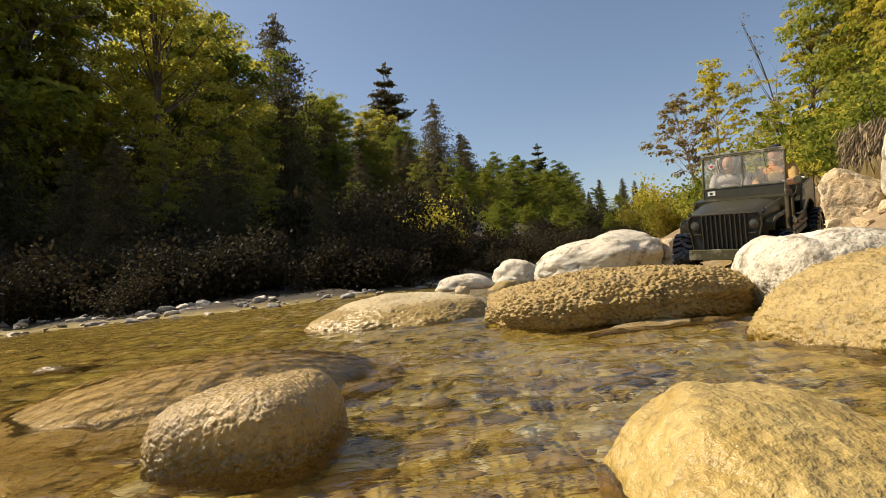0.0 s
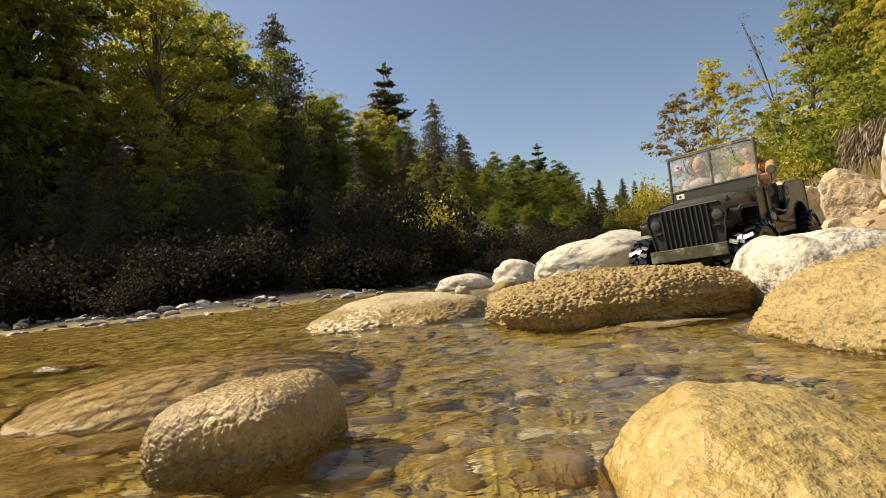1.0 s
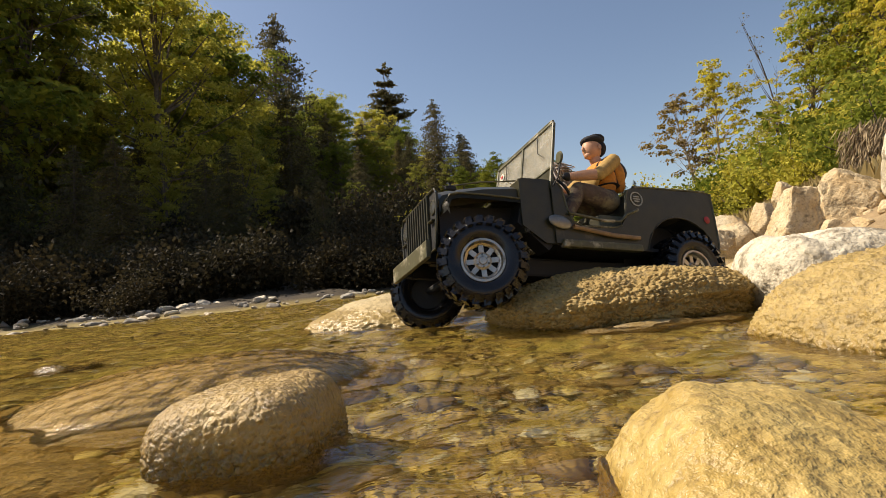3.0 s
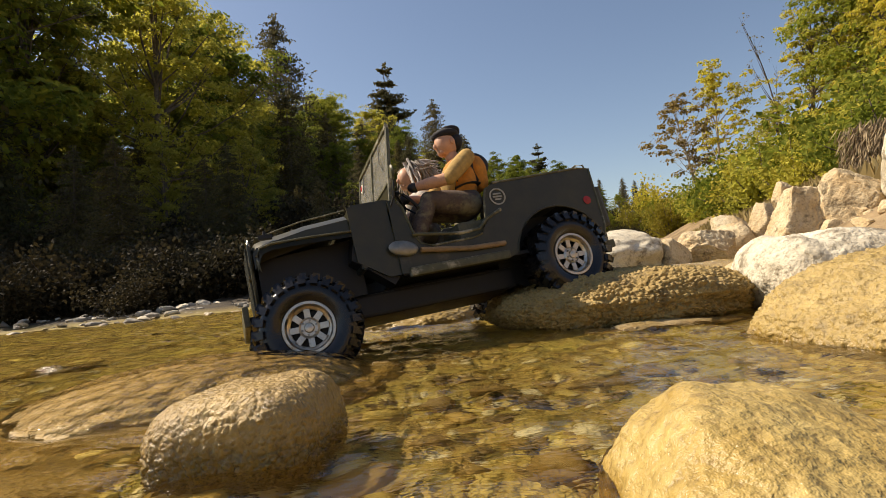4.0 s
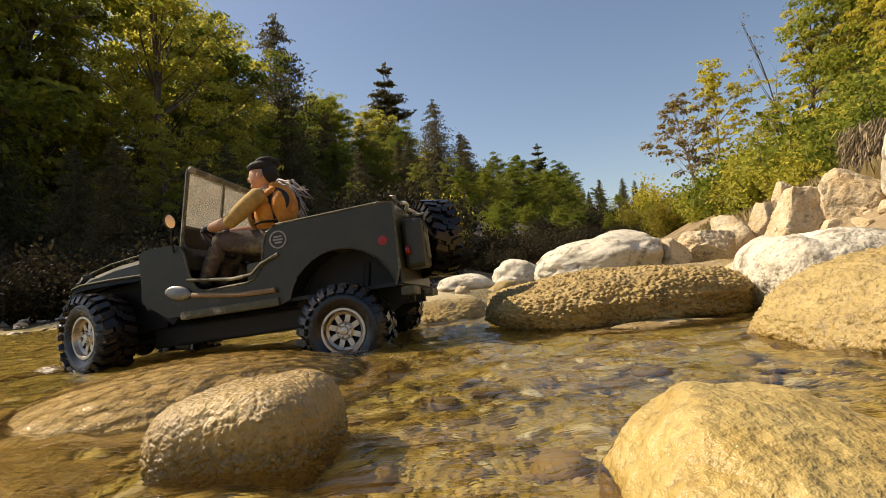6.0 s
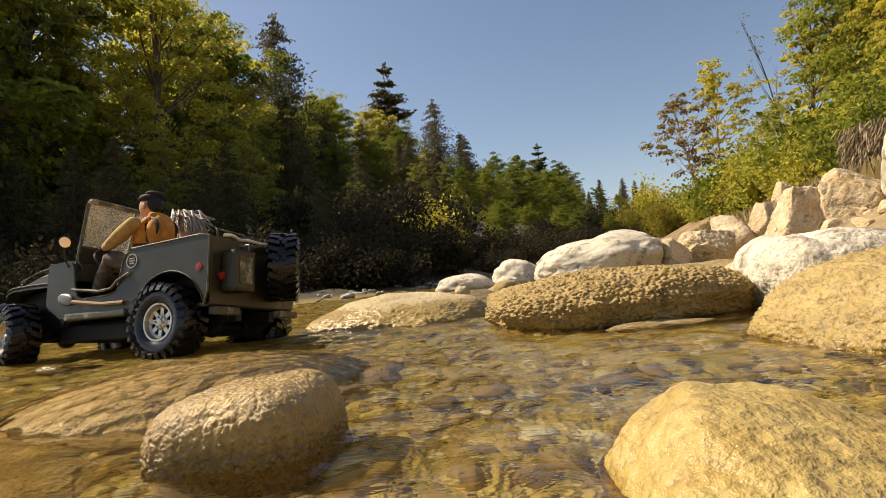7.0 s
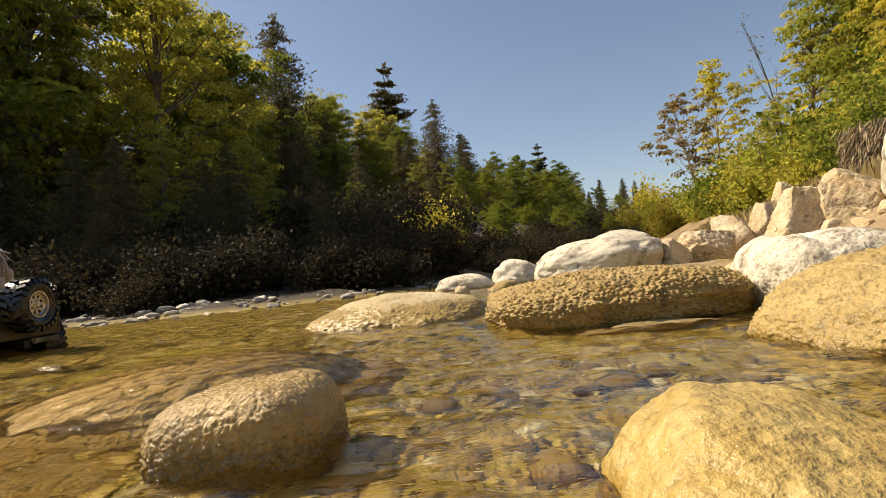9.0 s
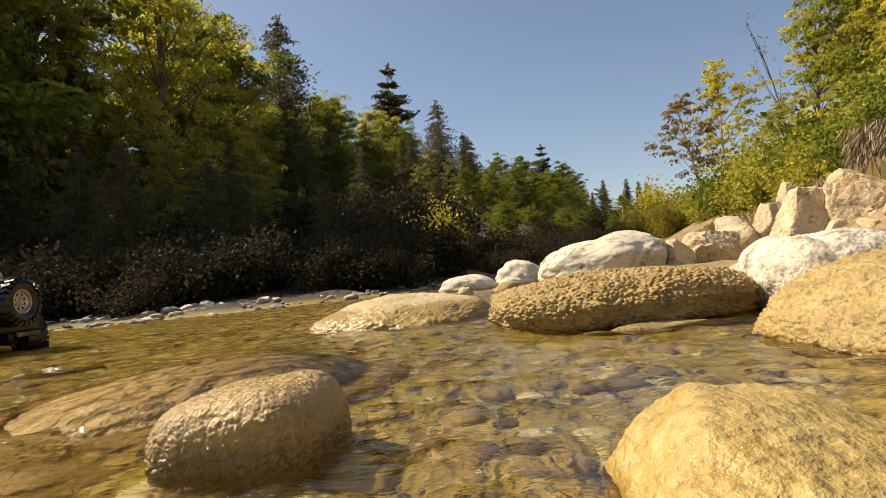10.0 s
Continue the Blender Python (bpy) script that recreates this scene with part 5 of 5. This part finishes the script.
def doll(driver):
    bm = bmesh.new()
    # slots: skin, vest, sleeves, trousers, cap or hair
    blob(bm, (0, 0, 0.035), (0.024, 0.030, 0.024), 3)
    blob(bm, (-0.002, 0, 0.070), (0.021, 0.031, 0.036), 1)
    blob(bm, (0.002, 0, 0.088), (0.019, 0.036, 0.018), 1)
    limb(bm, (0.0, 0, 0.104), (0.004, 0, 0.118), 0.0095, 0.009, 0)
    blob(bm, (0.007, 0, 0.133), (0.0175, 0.0150, 0.0205), 0)
    blob(bm, (0.0245, 0, 0.131), (0.0035, 0.0028, 0.0045), 0)
    blob(bm, (0.016, 0, 0.120), (0.007, 0.008, 0.006), 0)
    for s in (1, -1):
        blob(bm, (0.002, s * 0.0152, 0.132), (0.004, 0.002, 0.0055), 0)
        sh = (-0.002, s * 0.037, 0.094)
        if driver:
            el, ha = (0.038, s * 0.046, 0.062), (0.084, s * 0.024, 0.062)
        else:
            el, ha = (0.018, s * 0.043, 0.060), (0.046, s * 0.020, 0.052)
        limb(bm, sh, el, 0.0125, 0.0100, 2)
        limb(bm, el, Vector(el).lerp(Vector(ha), 0.85), 0.0088, 0.0066, 0)
        blob(bm, ha, (0.009, 0.006, 0.007), 5 if driver else 0)
        knee = (0.066, s * 0.024, 0.040)
        limb(bm, (0.0, s * 0.016, 0.030), knee, 0.0175, 0.0135, 3)
        limb(bm, knee, (0.098, s * 0.022, -0.012), 0.0125, 0.0095, 3)
        blob(bm, (0.106, s * 0.022, -0.018), (0.017, 0.008, 0.008), 5)
    if driver:
        blob(bm, (-0.026, 0, 0.082), (0.018, 0.028, 0.032), 1)
        for s in (1, -1):
            limb(bm, (-0.018, s * 0.018, 0.104), (0.018, s * 0.017, 0.086), 0.0065, 0.006, 1)
            blob(bm, (-0.028, s * 0.013, 0.066), (0.011, 0.011, 0.016), 1)
        limb(bm, (-0.018, 0.012, 0.110), (-0.018, -0.012, 0.110), 0.0085, 0.0085, 1)
        blob(bm, (0.020, 0, 0.072), (0.008, 0.024, 0.020), 2)
        blob(bm, (-0.004, 0, 0.058), (0.0245, 0.0325, 0.0035), 5)
        for s in (1, -1):
            blob(bm, (-0.010, s * 0.020, 0.084), (0.034, 0.003, 0.024), 5, Matrix.Rotation(0.2, 4, "Y"))
        blob(bm, (0.004, 0, 0.148), (0.0215, 0.0185, 0.0090), 4)
        blob(bm, (-0.004, -0.004, 0.153), (0.0190, 0.0185, 0.0070), 4, Matrix.Rotation(0.2, 4, "X"))
        blob(bm, (-0.008, 0, 0.136), (0.0125, 0.0142, 0.0150), 4)
    else:
        blob(bm, (-0.002, 0, 0.139), (0.0185, 0.0180, 0.0195), 4)
        rnd = random.Random(4)
        for k in range(110):
            a = rnd.uniform(0.75, 5.53)
            lift = rnd.uniform(0.0, 0.016)
            top = Vector((0.002 + 0.013 * math.cos(a), 0.013 * math.sin(a), 0.150 + 0.4 * lift))
            mid = Vector((0.027 * math.cos(a) - 0.004, 0.026 * math.sin(a), 0.138 + lift + rnd.uniform(-0.006, 0.006)))
            wild = rnd.uniform(0.024, 0.046)
            end = Vector((-0.014 + wild * math.cos(a + rnd.uniform(-0.5, 0.5)), wild * math.sin(a), 0.098 + rnd.uniform(-0.022, 0.05)))
            vs, fs = [], []
            tube(vs, fs, [top, mid, end], [0.0022, 0.0024, 0.0006], 5)
            vv = [bm.verts.new(v) for v in vs]
            for f4 in fs:
                f = bm.faces.new([vv[i] for i in f4])
                f.material_index, f.smooth = 4, True
    mats = [SKIN, VEST, SHIRT, CAMO, BERET, BLACK] if driver else [SKIN, BLOUSE, BLOUSE, CAMO, HAIR, BLACK]
    ob = part("doll", bm, mats, None)
    if driver:
        return tagged(ob, "seated toy soldier doll in black beret and orange vest", "doll", "dolls in the jeep")
    return tagged(ob, "seated toy doll with long grey hair and pale shirt", "doll", "dolls in the jeep")


driver = doll(True)
passenger = doll(False)
SEAT_A = pose(-0.078, 0.054, 0.091)
SEAT_B = pose(-0.046, -0.052, 0.084)

# ---------------------------------------------------------------- what moves
PATH = [
    (0.0, 0.828, 1.461, 0.093, -4.5, 9.3, -133.6), (0.5, 0.807, 1.440, 0.093, -3.5, 7.2, -131.3),
    (1.0, 0.678, 1.278, 0.079, 2.9, 3.6, -136.4), (1.5, 0.563, 1.163, 0.075, 2.8, -4.8, -142.2),
    (2.0, 0.387, 0.990, 0.049, 11.2, -3.7, -149.1), (2.5, 0.280, 0.961, 0.055, 15.1, -8.4, -155.8),
]
PATH += [
    (2.7, 0.247, 0.947, 0.060, 14.8, -8.9, -157.7), (3.8, -0.008, 0.801, 0.040, 5.6, 3.6, -157.1),
    (4.0, -0.031, 0.803, 0.045, 11.6, 5.0, -158.0), (4.5, -0.130, 0.848, 0.066, 15.2, 7.4, -166.9),
    (5.0, -0.200, 0.817, 0.047, 10.7, 3.6, -172.8), (5.5, -0.216, 0.831, 0.029, 1.4, -1.4, -180.1),
    (5.7, -0.252, 0.845, 0.030, 2.3, 2.4, -183.6),
]
PATH += [
    (6.8, -0.494, 0.958, 0.025, 5.0, 3.9, -197.7), (7.0, -0.582, 1.026, 0.029, 8.0, 0.4, -200.7),
    (7.3, -0.735, 1.100, 0.008, 3.5, -3.0, -203.0), (7.5, -0.866, 1.200, 0.024, -2.0, -11.0, -207.0), (8.0, -0.985, 1.354, 0.052, 1.5, -8.0, -213.0), (8.5, -1.107, 1.290, 0.026, -2.0, -6.0, -213.0),
    (9.0, -1.198, 1.340, 0.018, -3.0, -3.0, -213.0), (9.5, -1.244, 1.390, 0.014, -3.0, -2.0, -213.0), (10.0, -1.349, 1.467, 0.030, -2.0, -2.0, -213.0),
]
# springs and steering: seconds, travel of front left, rear left, front right, rear right, steering angle
SPRING = [
    (0.0, 0, 0, 0, 0, 8), (1.0, 0, 0, 0, 0, -8), (1.5, -0.010, 0, 0.004, 0, -23), (2.0, -0.010, 0, 0.0, 0, -24),
    (2.5, -0.004, -0.003, -0.004, 0, -26), (2.7, -0.005, -0.012, -0.004, 0, -24), (3.8, -0.013, 0.022, 0.004, -0.006, -8), (4.0, -0.014, 0.011, 0.006, -0.006, -10),
]
SPRING += [
    (4.5, -0.001, -0.004, 0, 0, -26), (5.0, 0.011, -0.028, -0.004, 0.008, -22), (5.5, 0.024, -0.032, -0.006, 0.008, -22), (5.7, 0.024, -0.033, -0.006, 0.008, -22),
    (6.8, 0.006, 0.010, 0, 0, -20), (7.0, 0.004, 0.007, 0, 0, -16), (7.5, 0, 0.008, 0, 0, 0), (8.0, 0, 0.012, 0, 0, 0), (10.0, 0, 0, 0, 0, 0),
]


def motions():
    rows = [(t, pose(x, y, z, rx, ry, rz)) for t, x, y, z, rx, ry, rz in PATH]
    walk(jeep, rows)
    for who, seat in ((driver, SEAT_A), (passenger, SEAT_B)):
        walk(who, [(t, m @ seat) for t, m in rows])
    ts = [r[0] for r in PATH]
    st = [r[0] for r in SPRING]
    for k, (w, hub) in enumerate(zip(jeep_wheels, ((0.185, 0.106), (-0.185, 0.106), (0.185, -0.106), (-0.185, -0.106)))):
        out, spin, last = [], 0.0, None
        for i in range(101):
            t = i / 10
            x, y = (float(np.interp(t, ts, [r[c] for r in PATH])) for c in (1, 2))
            if last:
                spin += math.hypot(x - last[0], y - last[1]) / TYRE_R
            last = (x, y)
            lift = float(np.interp(t, st, [r[1 + k] for r in SPRING]))
            steer = float(np.interp(t, st, [r[5] for r in SPRING])) if k in (0, 2) else 0.0
            m = pose(hub[0], hub[1], lift, 0, 0, steer) @ Matrix.Rotation(spin, 4, "Y")
            out.append((t, m if hub[1] > 0 else m @ Matrix.Rotation(math.pi, 4, "Z")))
        walk(w, out)
    walk(water_film, [(0.0, pose(-0.236, 0.533, 0.0)), (10.0, pose(-0.244, 0.527, 0.0))])
    walk(water, [(0.0, pose(0.5, 1.5, 0.0)), (10.0, pose(-0.6, 0.9, 0.0))])


motions()
